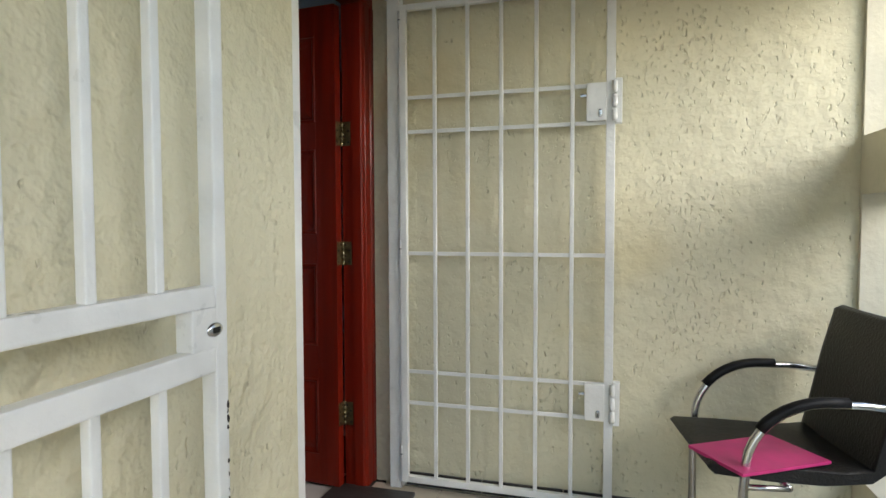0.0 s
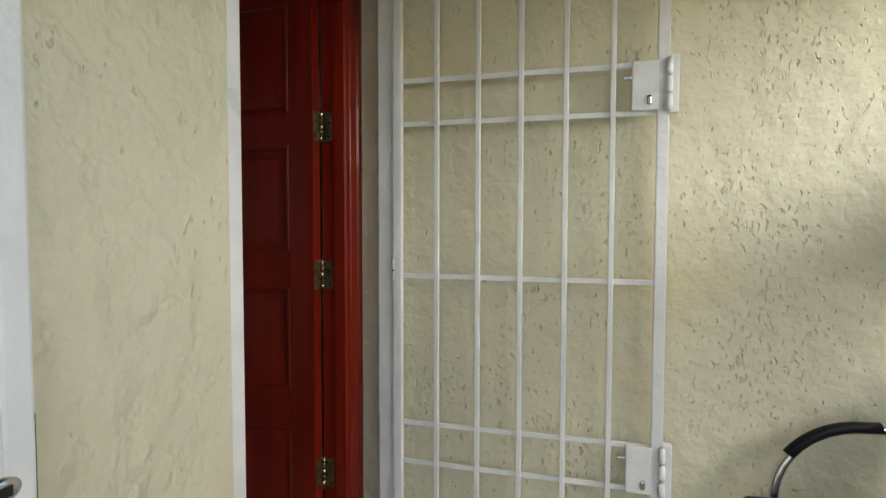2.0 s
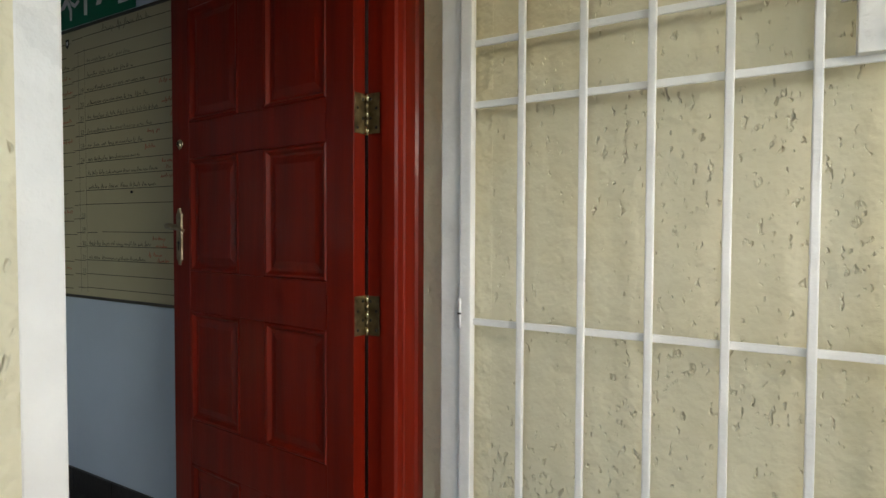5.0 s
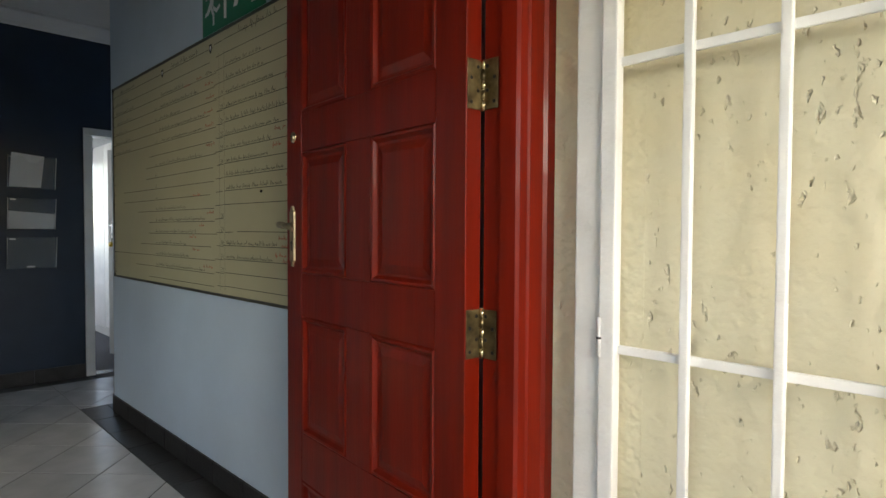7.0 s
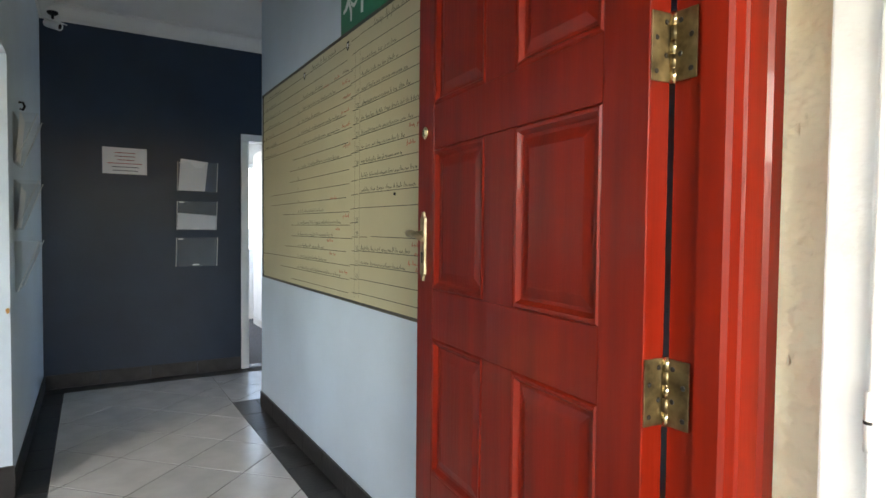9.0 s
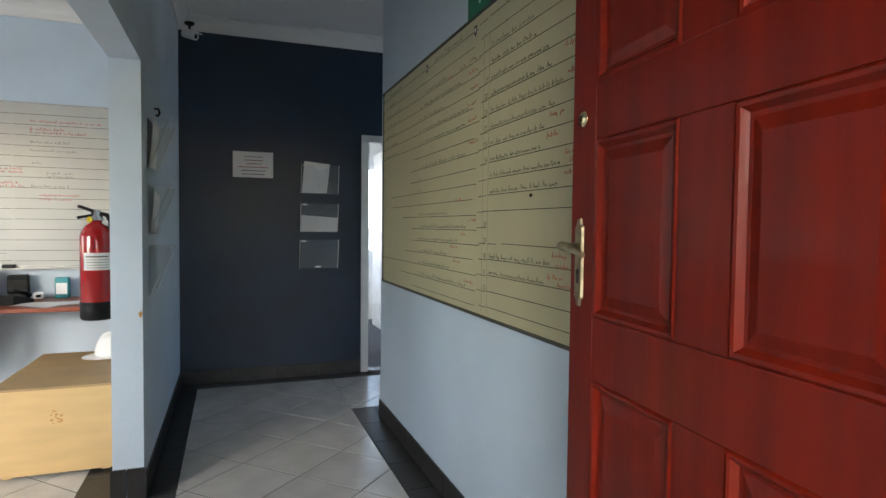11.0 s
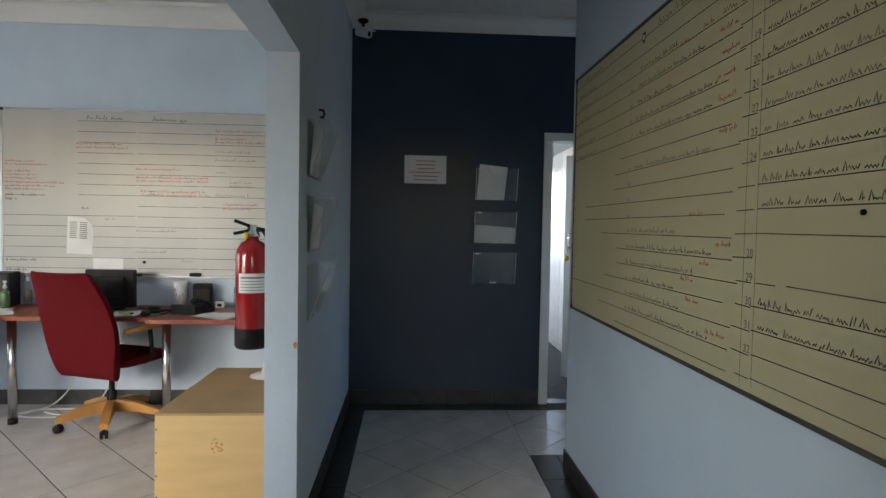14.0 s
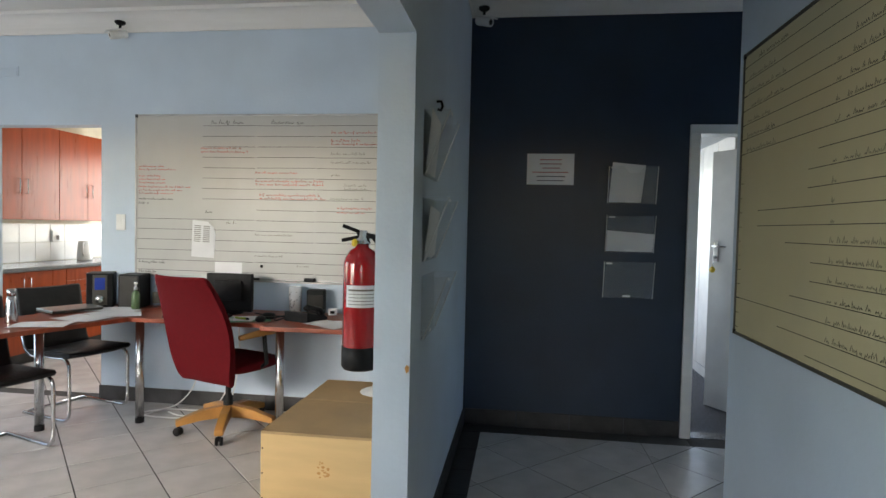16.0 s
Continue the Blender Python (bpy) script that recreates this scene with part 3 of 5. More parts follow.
# ---- porch chair with a folder ----
def porch_chair():
    """Local frame: +x is the way the chair faces."""
    th = thing("visitor_chair", pose(0.525, 2.395, 0.0, 0, 0, 189) @ Matrix.Diagonal((1.06, 1.06, 0.955, 1)), "black padded visitor chair with chrome tube arms", "chair")
    W = 0.198
    def shell(p, w0, w1):
        bm = bmesh.new()
        steps = [-1, -0.93, -0.5, 0, 0.5, 0.93, 1]
        rows = []
        for s in steps:
            k = 1 if abs(s) < 0.95 else 0.0
            cx, cz = sum(q[0] for q in p) / len(p), sum(q[1] for q in p) / len(p)
            rows.append([bm.verts.new((x, s * (w0 if z < 0.5 else w1), z - (0.006 * (1 - s * s)) + (0.0 if k else -0.004))) for x, z in p])
        n = len(p)
        for A, B in zip(rows, rows[1:]):
            for i in range(n):
                bm.faces.new((A[i], A[(i + 1) % n], B[(i + 1) % n], B[i])).smooth = True
        bm.faces.new(rows[0][::-1])
        bm.faces.new(rows[-1])
        bmesh.ops.recalc_face_normals(bm, faces=bm.faces)
        return bm
    seat = [p for p in ((0.305, 0.474), (0.318, 0.462), (0.300, 0.444), (0.16, 0.428), (0.02, 0.422), (-0.095, 0.435), (-0.105, 0.470), (-0.03, 0.460), (0.16, 0.470))]
    back = [(-0.096, 0.436), (-0.130, 0.465), (-0.155, 0.56), (-0.195, 0.76), (-0.225, 0.885), (-0.212, 0.900), (-0.192, 0.890), (-0.155, 0.74), (-0.120, 0.56), (-0.100, 0.472)]
    part("seat", shell(seat, W, W), M_LEATH, th)
    part("backrest", shell(back, W, W), M_LEATH, th)
    for s in (-1, 1):
        y = s * (W + 0.022)
        pts = [(-0.165, y, 0.655), (-0.06, y, 0.668), (0.02, y, 0.668)] + arc((0.03, y, 0.468), 0.20, 88, 5, 8) + [(0.235, y, 0.40), (0.235, y, 0.02), (0.225, y, 0.012), (-0.26, y, 0.012)]
        part("arm_frame", tube(pts, 0.0125, 12), M_STEEL, th, "chrome tube arm and leg", True)
        pad = tube([(-0.02, y, 0.674), (0.03, y, 0.674)] + arc((0.03, y, 0.470), 0.204, 86, 35, 6), 0.0165, 10)
        part("arm_pad", pad, M_RUB, th, "black plastic arm pad", True)
        part("brace", tube([(-0.165, y, 0.655), (-0.170, y - s * 0.02, 0.655), (-0.172, y - s * 0.04, 0.655)], 0.009, 8), M_STEEL, th, smooth=True)
    part("cross_tube", tube([(-0.26, -W - 0.022, 0.012), (-0.26, W + 0.022, 0.012)], 0.0125, 12), M_STEEL, th, smooth=True)
    part("seat_tube", tube([(0.12, -W - 0.022, 0.415), (0.12, W + 0.022, 0.415)], 0.010, 10), M_STEEL, th, smooth=True)
    for s in (-1, 1):
        part("seat_link", tube([(0.235, s * (W + 0.022), 0.415), (0.12, s * (W + 0.022), 0.415)], 0.009, 8), M_STEEL, th, smooth=True)
    return th


porch_chair()
fo = thing("document_folder", pose(0.375, 2.240, 0.4515, 0, 0, 32), "magenta plastic document folder lying on the chair", "folder")
b = box(-0.155, 0.155, -0.11, 0.11, -0.004, 0.006, 0.002)
part("cover", b, M_PINK, fo)
fl = bmesh.new()
vs = [fl.verts.new(v) for v in ((-0.153, -0.108, 0.0065), (0.153, -0.108, 0.0065), (0.02, 0.03, 0.011), (-0.02, 0.03, 0.011))]
fl.faces.new(vs)
part("flap", fl, M_PINK, fo)
part("press_stud", join(bmesh.new(), lathe([(0.006, 0), (0.005, 0.003), (0, 0.0035)], 12), Matrix.Translation((0.0, 0.015, 0.0105))), M_PAPER, fo, "pale press stud")


# ---- whiteboards ----
def scribble(bm, frame_m, s0, s1, z, h, rnd, thick=0.0022):
    """Joined-up strokes of unreadable writing from s0 to s1 on the board's own plane (x along, z up)."""
    s = s0
    while s < s1 - 0.006:
        w = min(s1 - s, h * (0.5 + 1.9 * rnd.random()))
        n = max(3, int(w / (h * 0.21)))
        pts = []
        for i in range(n + 1):
            r = rnd.random()
            top = h * (0.90 if r < 0.06 or (i == 1 and r < 0.5) else 0.26 + 0.30 * rnd.random())
            low = -0.25 * h if rnd.random() < 0.05 else h * (0.0 + 0.16 * rnd.random())
            pts.append((s + w * i / n + h * 0.22 * (rnd.random() - 0.5), z + (top if i % 2 else low)))
        prev = None
        for i, (px, pz) in enumerate(pts):
            q = pts[min(i + 1, len(pts) - 1)]
            p = pts[max(i - 1, 0)]
            dx, dz = q[0] - p[0], q[1] - p[1]
            ln = math.hypot(dx, dz) or 1
            nx, nz = -dz / ln * thick / 2, dx / ln * thick / 2
            a = bm.verts.new(frame_m @ Vector((px + nx, 0, pz + nz)))
            b = bm.verts.new(frame_m @ Vector((px - nx, 0, pz - nz)))
            if prev:
                bm.faces.new((prev[0], prev[1], b, a))
            prev = (a, b)
        s += w + h * (0.30 + 0.6 * rnd.random() ** 2)


def board(name, m, W, H, enamel, trim, label):
    """Local frame: x along the board, -y out of the wall, z up from its lower edge."""
    th = thing(name, m, label, "whiteboard")
    part("panel", box(0.008, W - 0.008, -0.012, -0.001, 0.008, H - 0.008), enamel, th)
    for a, b, c, d in ((0, W, 0, 0.013), (0, W, H - 0.013, H), (0, 0.013, 0.013, H - 0.013), (W - 0.013, W, 0.013, H - 0.013)):
        part("edge_trim", box(a, b, -0.017, -0.0005, c, d, 0.002), trim, th)
    for a in (0.0, W - 0.022):
        for c in (0.0, H - 0.022):
            part("corner_cap", box(a, a + 0.022, -0.0185, -0.0003, c, c + 0.022, 0.003), M_RUB, th, "black plastic corner cap")
    return th


FLAT = Matrix.Translation((0, -0.0126, 0))


def writing(th, name, rows, ink, seed, thick=0.0022):
    """All the strokes of one pen, far too many and small to pick apart."""
    rnd = random.Random(seed)
    bm = bmesh.new()
    for s0, s1, z, h in rows:
        scribble(bm, FLAT, s0, s1, z, h, rnd, thick)
    tagged(part(name, bm, ink, th), kind="stuff")


def ruled(th, rows, ink, t=0.0022):
    for s0, s1, z in rows:
        bm = bmesh.new()
        dz = 0.0022 * math.sin(s0 * 37 + z * 91)
        vs = [bm.verts.new(FLAT @ Vector(v)) for v in ((s0, 0, z), (s1, 0, z + dz), (s1, 0, z + dz + t), (s0, 0, z + t))]
        bm.faces.new(vs[::-1])
        part("ruled_line", bm, ink, th)


# corridor board: x runs along the wall from its far end
wb = board("whiteboard", pose(-4.605, BOARDW, 0.916), 2.44, 1.222, M_BOARD, M_TRIM, "cream whiteboard ruled into rows, full of handwriting")
rnd = random.Random(11)
lines, ink_rows, red_rows, fade_rows = [], [], [], []
START = {0: 0.65, 1: 0.43, 2: 0.014, 3: 0.52, 4: 0.66, 5: 0.66, 6: 0.47, 7: 0.21, 8: 0.21, 9: 0.62, 10: 0.62, 11: 0.68}
Z = [0.038 + 0.0622 * k for k in range(19)]
for k, z in enumerate(Z):
    lines.append((START.get(k, 0.014), 1.50 + 0.08 * rnd.random(), z))
    lines.append((0.014, 0.035 + 0.02 * rnd.random(), z - 0.003))
    lines.append((1.55 + 0.03 * rnd.random(), 1.642, z + 0.009))
    if k == 4:
        lines += [(1.66, 1.74, z + 0.010), (1.78, 2.42, z + 0.014)]
    elif k != 5:
        lines.append((1.64 + 0.02 * rnd.random(), 2.42, z + 0.012))
for k, s0, s1, ink in ((1, 0.82, 1.43, 1), (2, 0.82, 1.24, 1), (3, 0.82, 1.20, 1), (4, 0.82, 1.33, 0), (5, 0.82, 1.45, 1), (6, 0.82, 1.20, 0), (10, 0.84, 1.42, 0), (12, 0.84, 1.43, 1), (13, 0.84, 1.44, 1), (14, 0.85, 1.15, 1), (15, 0.86, 1.36, 1), (16, 0.87, 1.18, 1)):
    (ink_rows if ink else fade_rows).append((s0, s1, Z[k] + 0.007, 0.023))
for k in (1, 2, 3, 4, 5, 6, 7, 8, 9, 10, 12, 13, 14, 15):
    fade_rows.append((0.775, 0.80, Z[k] + 0.006, 0.022))
for k, s1, ink in ((2, 2.09, 1), (3, 2.13, 1), (7, 2.17, 1), (8, 2.18, 1), (9, 2.06, 1), (10, 2.09, 0), (11, 2.16, 0), (12, 2.19, 0), (13, 2.13, 1), (14, 2.10, 1), (15, 2.02, 1), (16, 2.0, 0)):
    (ink_rows if ink else fade_rows).append((1.675, s1, Z[k] + 0.018, 0.023))
for s0, s1, z in ((1.45, 1.54, 0.995), (1.46, 1.55, 0.93), (1.44, 1.53, 0.865), (1.45, 1.54, 0.800), (1.46, 1.55, 0.708), (1.30, 1.38, 0.475), (1.46, 1.55, 0.385), (1.37, 1.45, 0.325), (1.25, 1.33, 0.268), (1.29, 1.37, 0.205), (1.42, 1.52, 0.125), (1.20, 1.28, 1.03), (1.35, 1.42, 1.04),
                   (2.118, 2.215, 0.708), (2.10, 2.165, 0.645), (2.21, 2.30, 0.582), (2.236, 2.311, 0.555), (2.206, 2.302, 0.522), (2.215, 2.313, 0.820), (2.272, 2.372, 0.762), (2.20, 2.30, 0.90), (2.143, 2.232, 0.270), (2.167, 2.253, 0.238), (2.117, 2.203, 0.202), (2.177, 2.25, 0.178)):
    red_rows.append((s0, s1, z, 0.020))
for k in range(12, 18):
    fade_rows.append((0.06 + 0.04 * rnd.random(), 0.24 + 0.2 * rnd.random(), Z[k] + 0.006, 0.024))
ink_rows += [(0.16, 0.42, 1.165, 0.030), (1.02, 1.36, 1.162, 0.034), (1.80, 2.15, 1.165, 0.038), (1.46, 1.53, Z[16] + 0.008, 0.032), (0.26, 0.34, Z[13] + 0.006, 0.026)]
ruled(wb, lines, M_INK, 0.0028)
writing(wb, "writing", ink_rows, M_WORN, 3, 0.0042)
writing(wb, "faded_writing", fade_rows, M_FADE, 5, 0.0042)
writing(wb, "red_writing", red_rows, M_REDFADE, 7, 0.0044)


def lettering(th, name, words, size, s, z, ink):
    """Upright characters in the built-in font on a board's face, turned into a plain mesh."""
    cu = bpy.data.curves.new(name, "FONT")
    cu.body, cu.size = words, size
    tmp = bpy.data.objects.new(name, cu)
    me = bpy.data.meshes.new_from_object(tmp)
    bpy.data.objects.remove(tmp)
    me.transform(Matrix.Translation((s, -0.0128, z)) @ Matrix.Rotation(radians(90), 4, "X"))
    me.materials.clear()
    me.materials.append(ink)
    ob = new(name, me)
    ob.parent = th
    return tagged(ob)


for n_ in (19, 20, 21, 22, 23, 24, 28, 29, 30, 31, 32):
    lettering(wb, "row_number", str(n_), 0.031, 1.615, Z[33 - n_] + 0.014, M_FADE)
lettering(wb, "query_marks", "???", 0.046, 2.325, 0.562, M_INK)
for s in (1.603, 1.655):
    bm = bmesh.new()
    bm.faces.new([bm.verts.new(FLAT @ Vector(v)) for v in ((s, 0, 0.03), (s + 0.0022, 0, 0.03), (s + 0.0022, 0, 1.12), (s, 0, 1.12))][::-1])
    part("column_line", bm, M_FADE, wb)
part("magnet", join(bmesh.new(), lathe([(0.006, 0), (0.006, 0.005), (0, 0.006)], 12), Matrix.Translation((2.005, -0.0125, 0.470)) @ Matrix.Rotation(radians(90), 4, "X")), M_RUB, wb, "small black magnet")
for s in (0.895, 1.517):
    em = bmesh.new()
    em.faces.new([em.verts.new((s + u, -0.0135, 1.166 + v)) for u, v in ((0, -0.032), (0.013, -0.018), (0.015, 0.012), (-0.015, 0.012), (-0.013, -0.018))])
    ba = part("badge", em, M_RUB, wb, "small dark shield badge")
    e2 = bmesh.new()
    e2.faces.new([e2.verts.new((s + u, -0.0142, 1.166 + v)) for u, v in ((0, -0.018), (0.007, -0.010), (0.007, 0.003), (-0.007, 0.003), (-0.007, -0.010))])
    part("emblem", e2, M_PAPER, ba)

# office board
wo = board("whiteboard", Matrix.Translation((BLUE, -0.906, 0.950)) @ Matrix.Rotation(radians(90), 4, "Z"), 2.32, 1.190, M_BOARD2, M_ALU, "white office whiteboard ruled into rows with red notes")
lines = []
for k in range(15):
    z = 1.105 - 0.0755 * k
    a = 0.53 if k < 8 else 0.014
    gaps = [(a, 0.94), (0.945, 1.39), (1.393, 2.30)]
    for p, q in gaps:
        if rnd.random() > 0.05:
            lines.append((p + 0.008 * rnd.random(), q - 0.01 * rnd.random(), z))
ruled(wo, lines, M_INK, 0.0030)
writing(wo, "writing", [(0.60, 0.86, 1.118, 0.036), (1.06, 1.31, 1.118, 0.036), (0.56, 0.62, 0.475, 0.022), (0.03, 0.24, 0.098, 0.02), (0.03, 0.17, 0.028, 0.02), (0.03, 0.30, 0.565, 0.02), (0.03, 0.11, 0.535, 0.02)], M_INK, 13, 0.0050)
writing(wo, "red_writing", [(0.03, 0.24, 0.805, 0.018), (0.03, 0.32, 0.782, 0.018), (0.03, 0.20, 0.735, 0.018), (0.03, 0.24, 0.71, 0.018), (0.03, 0.24, 0.685, 0.018), (0.03, 0.44, 0.655, 0.018), (0.03, 0.37, 0.63, 0.018), (0.03, 0.31, 0.607, 0.018),
                           (0.52, 0.84, 0.94, 0.02), (0.52, 0.88, 0.913, 0.02), (0.94, 1.25, 0.765, 0.02), (0.94, 1.46, 0.705, 0.022), (0.94, 1.45, 0.680, 0.022), (0.97, 1.42, 0.605, 0.022), (0.97, 1.46, 0.580, 0.022),
                           (1.50, 1.95, 1.052, 0.022), (1.50, 1.72, 0.995, 0.022), (1.50, 1.85, 0.97, 0.022), (1.55, 1.80, 0.52, 0.02), (1.55, 1.75, 0.49, 0.02)], M_REDINK, 17, 0.0046)
writing(wo, "faded_writing", [(0.94, 1.22, 0.318, 0.02), (0.72, 0.80, 0.40, 0.02), (0.94, 1.15, 0.165, 0.02), (1.26, 1.36, 0.10, 0.02), (1.50, 1.75, 0.90, 0.022), (1.50, 1.80, 0.84, 0.022), (1.50, 1.58, 0.75, 0.024), (1.60, 1.78, 0.68, 0.02), (1.60, 1.78, 0.655, 0.02), (1.50, 1.74, 0.585, 0.022)], M_FADE, 19, 0.0036)
part("magnet", join(bmesh.new(), lathe([(0.011, 0), (0.011, 0.006), (0, 0.008)], 12), Matrix.Translation((0.995, -0.0125, 0.098)) @ Matrix.Rotation(radians(90), 4, "X")), M_RUB, wo, "black magnet")
part("pen_tray", box(0.55, 2.28, -0.058, -0.004, -0.012, -0.002, 0.002), M_ALU, wo, "aluminium pen tray")
sh = thing("paper_sheet", Matrix.Translation((BLUE + 0.0145, -0.455, 1.105)) @ Matrix.Rotation(radians(90), 4, "Z") @ pose(0, 0, 0, 0, 2.5, 0), "white printed sheet stuck on the whiteboard", "paper")
bm = bmesh.new()
pts = [(0, 0), (0.178, 0), (0.182, 0.17), (0.165, 0.225), (0.12, 0.262), (0.0, 0.268)]
bm.faces.new([bm.verts.new((x, -0.001 - 0.006 * (z > 0.2), z)) for x, z in pts])
part("sheet", bm, M_PAPER, sh)
tb = bmesh.new()
for k in range(9):
    for c in (0.02, 0.09):
        box(c, c + 0.05, -0.0105, -0.0095, 0.225 - k * 0.014, 0.230 - k * 0.014, 0, tb)
part("print", tb, M_FADE, sh)
sh = thing("paper_sheet", Matrix.Translation((BLUE + 0.0145, -0.27, 0.972)) @ Matrix.Rotation(radians(90), 4, "Z"), "white note sheet stuck low on the whiteboard", "paper")
part("sheet", box(0, 0.21, -0.0016, -0.0008, 0, 0.10), M_PAPER, sh)
for y, c in ((0.03, M_RUB), (0.46, M_RUB), (-0.02, M_PAPER)):
    w = thing("board_marker" if c is not M_RUB or y < 0.1 else "board_eraser", pose(BLUE + 0.035, y, 0.948), "black board eraser in the pen tray" if y > 0.1 else "board marker lying in the pen tray", "marker")
    if y > 0.1:
        part("body", box(-0.018, 0.018, -0.04, 0.04, 0.001, 0.028, 0.008), c, w)
    else:
        part("body", tube([(0, -0.05, 0.009), (0, 0.05, 0.009)], 0.008, 10), c, w)


# ---- exit sign ----
ex = thing("exit_sign", pose(-3.19, BOARDW - 0.004, 2.148), "green emergency exit sign with white pictograms", "sign")
part("plate", box(0, 0.62, -0.003, 0.0, 0, 0.30, 0.001), M_GREEN, ex)


def flat_poly(pts, y=-0.0042):
    bm = bmesh.new()
    bm.faces.new([bm.verts.new((x, y, z)) for x, z in pts])
    return bm


fig = bmesh.new()
for pts in (((0.115, 0.245), (0.140, 0.235), (0.150, 0.265), (0.128, 0.275)), ((0.085, 0.13), (0.125, 0.12), (0.135, 0.215), (0.10, 0.225)), ((0.09, 0.15), (0.055, 0.11), (0.03, 0.10), (0.035, 0.085), (0.075, 0.09), (0.105, 0.12)),
            ((0.105, 0.13), (0.135, 0.08), (0.135, 0.03), (0.118, 0.03), (0.115, 0.075), (0.085, 0.125)), ((0.115, 0.125), (0.16, 0.10), (0.19, 0.115), (0.20, 0.10), (0.16, 0.08), (0.125, 0.10)),
            ((0.10, 0.215), (0.06, 0.20), (0.04, 0.165), (0.052, 0.158), (0.075, 0.185), (0.105, 0.195)), ((0.13, 0.21), (0.165, 0.20), (0.175, 0.165), (0.188, 0.17), (0.178, 0.215), (0.14, 0.225))):
    fig.faces.new([fig.verts.new((x, -0.0042, z)) for x, z in pts])
part("pictogram", fig, M_PAPER, ex, "plain white running figure shape")
part("pictogram", flat_poly(((0.235, 0.035), (0.262, 0.03), (0.262, 0.27), (0.235, 0.27))), M_PAPER, ex)
part("pictogram", flat_poly(((0.33, 0.06), (0.37, 0.06), (0.43, 0.17), (0.44, 0.13), (0.46, 0.13), (0.45, 0.25), (0.34, 0.22), (0.35, 0.205), (0.395, 0.21))), M_PAPER, ex)
part("pictogram", flat_poly(((0.50, 0.035), (0.585, 0.035), (0.585, 0.27), (0.50, 0.27), (0.50, 0.255), (0.57, 0.255), (0.57, 0.05), (0.50, 0.05))), M_PAPER, ex)


# ---- literature pockets ----
def pocket(m, wide, papers, label, lean=0.062):
    """Clear wall pocket; local x along the wall, -y out of it, z up."""
    th = thing("wall_pocket", m, label, "literature holder", "clear wall pockets")
    H = 0.24
    part("back", box(0, wide, -0.004, -0.001, 0, H, 0.001), M_ACRYL, th)
    bm = bmesh.new()
    a = [bm.verts.new(v) for v in ((0, -0.012, 0), (wide, -0.012, 0), (wide + 0.004, -lean, H), (wide * 0.72, -lean, H), (wide * 0.60, -lean * 0.9, H - 0.045), (wide * 0.42, -lean * 0.9, H - 0.045), (wide * 0.30, -lean, H), (-0.004, -lean, H))]
    bm.faces.new(a)
    part("front", bm, M_ACRYL, th)
    for x, d in ((0, -0.004), (wide, 0.004)):
        sb = bmesh.new()
        sb.faces.new([sb.verts.new(v) for v in ((x, -0.003, 0), (x, -0.012, 0), (x + d, -lean, H), (x, -0.003, H))])
        part("side", sb, M_ACRYL, th)
    # Opaque white tubes paint the streaks of light along the clear edges.
    for x in (0.0, wide):
        part("edge_glint", tube([(x, -0.012, 0.0), (x, -lean, H)], 0.0022, 6), M_CABLE, th, "white tube painting the glint on an acrylic edge")
    part("base", box(0, wide, -0.013, -0.001, -0.003, 0.0), M_ACRYL, th)
    part("label_holder", box(wide * 0.40, wide * 0.56, -0.0155, -0.0135, 0.006, 0.018, 0.001), M_PAPER, th, "small white label")
    part("label_holder", box(0.012, 0.05, -lean - 0.0025, -lean - 0.0005, H - 0.016, H - 0.006), M_PAPER, th, "small white label")
    for w0, w1, h0, h1, skew in papers:
        pb = bmesh.new()
        pb.faces.new([pb.verts.new(v) for v in ((w0, -0.010, h0), (w1, -0.010, h0), (w1 + skew, -0.030, h1 - 0.02), (w0 + skew * 0.8, -0.030, h1))])
        part("paper", pb, M_PAPER, th, "white paper sheets")
    return th


ROT = Matrix.Rotation(radians(90), 4, "Z")
BW = BLUE + 0.001
pocket(Matrix.Translation((BW, 2.500, 1.545)) @ ROT, 0.31, [(0.008, 0.215, 0.005, 0.268, 0.022)], "clear acrylic wall pocket holding white papers")
pocket(Matrix.Translation((BW, 2.495, 1.222)) @ ROT, 0.31, [(0.004, 0.305, 0.004, 0.142, 0.004)], "clear acrylic wall pocket with a white envelope")
pocket(Matrix.Translation((BW, 2.488, 0.918)) @ ROT, 0.32, [], "empty clear acrylic wall pocket on the navy wall")
PR = Matrix.Rotation(radians(180), 4, "Z")
pocket(Matrix.Translation((-4.02, P1 + 0.001, 1.55)) @ PR, 0.31, [(0.01, 0.25, 0.01, 0.25, 0.01)], "clear acrylic wall pocket with a booklet on the pale wall", 0.10)
pocket(Matrix.Translation((-4.03, P1 + 0.001, 1.228)) @ PR, 0.31, [(0.01, 0.27, 0.01, 0.21, 0.0)], "clear acrylic wall pocket with folded leaflets on the pale wall", 0.10)
pocket(Matrix.Translation((-4.04, P1 + 0.001, 0.93)) @ PR, 0.31, [], "empty clear acrylic wall pocket on the pale wall", 0.10)
nt = thing("notice", Matrix.Translation((BW, 1.966, 1.662)) @ ROT, "white laminated notice with red and black print", "notice")
part("sheet", box(0, 0.312, -0.002, 0, 0, 0.208), M_PAPER, nt)
for k, (a, b) in enumerate(((0.085, 0.23), (0.085, 0.23), (0.10, 0.22), (0.035, 0.275), (0.065, 0.255), (0.07, 0.245))):
    part("print", box(a, b, -0.0032, -0.0022, 0.165 - k * 0.028, 0.170 - k * 0.028), M_REDINK if k < 4 else M_INK, nt)


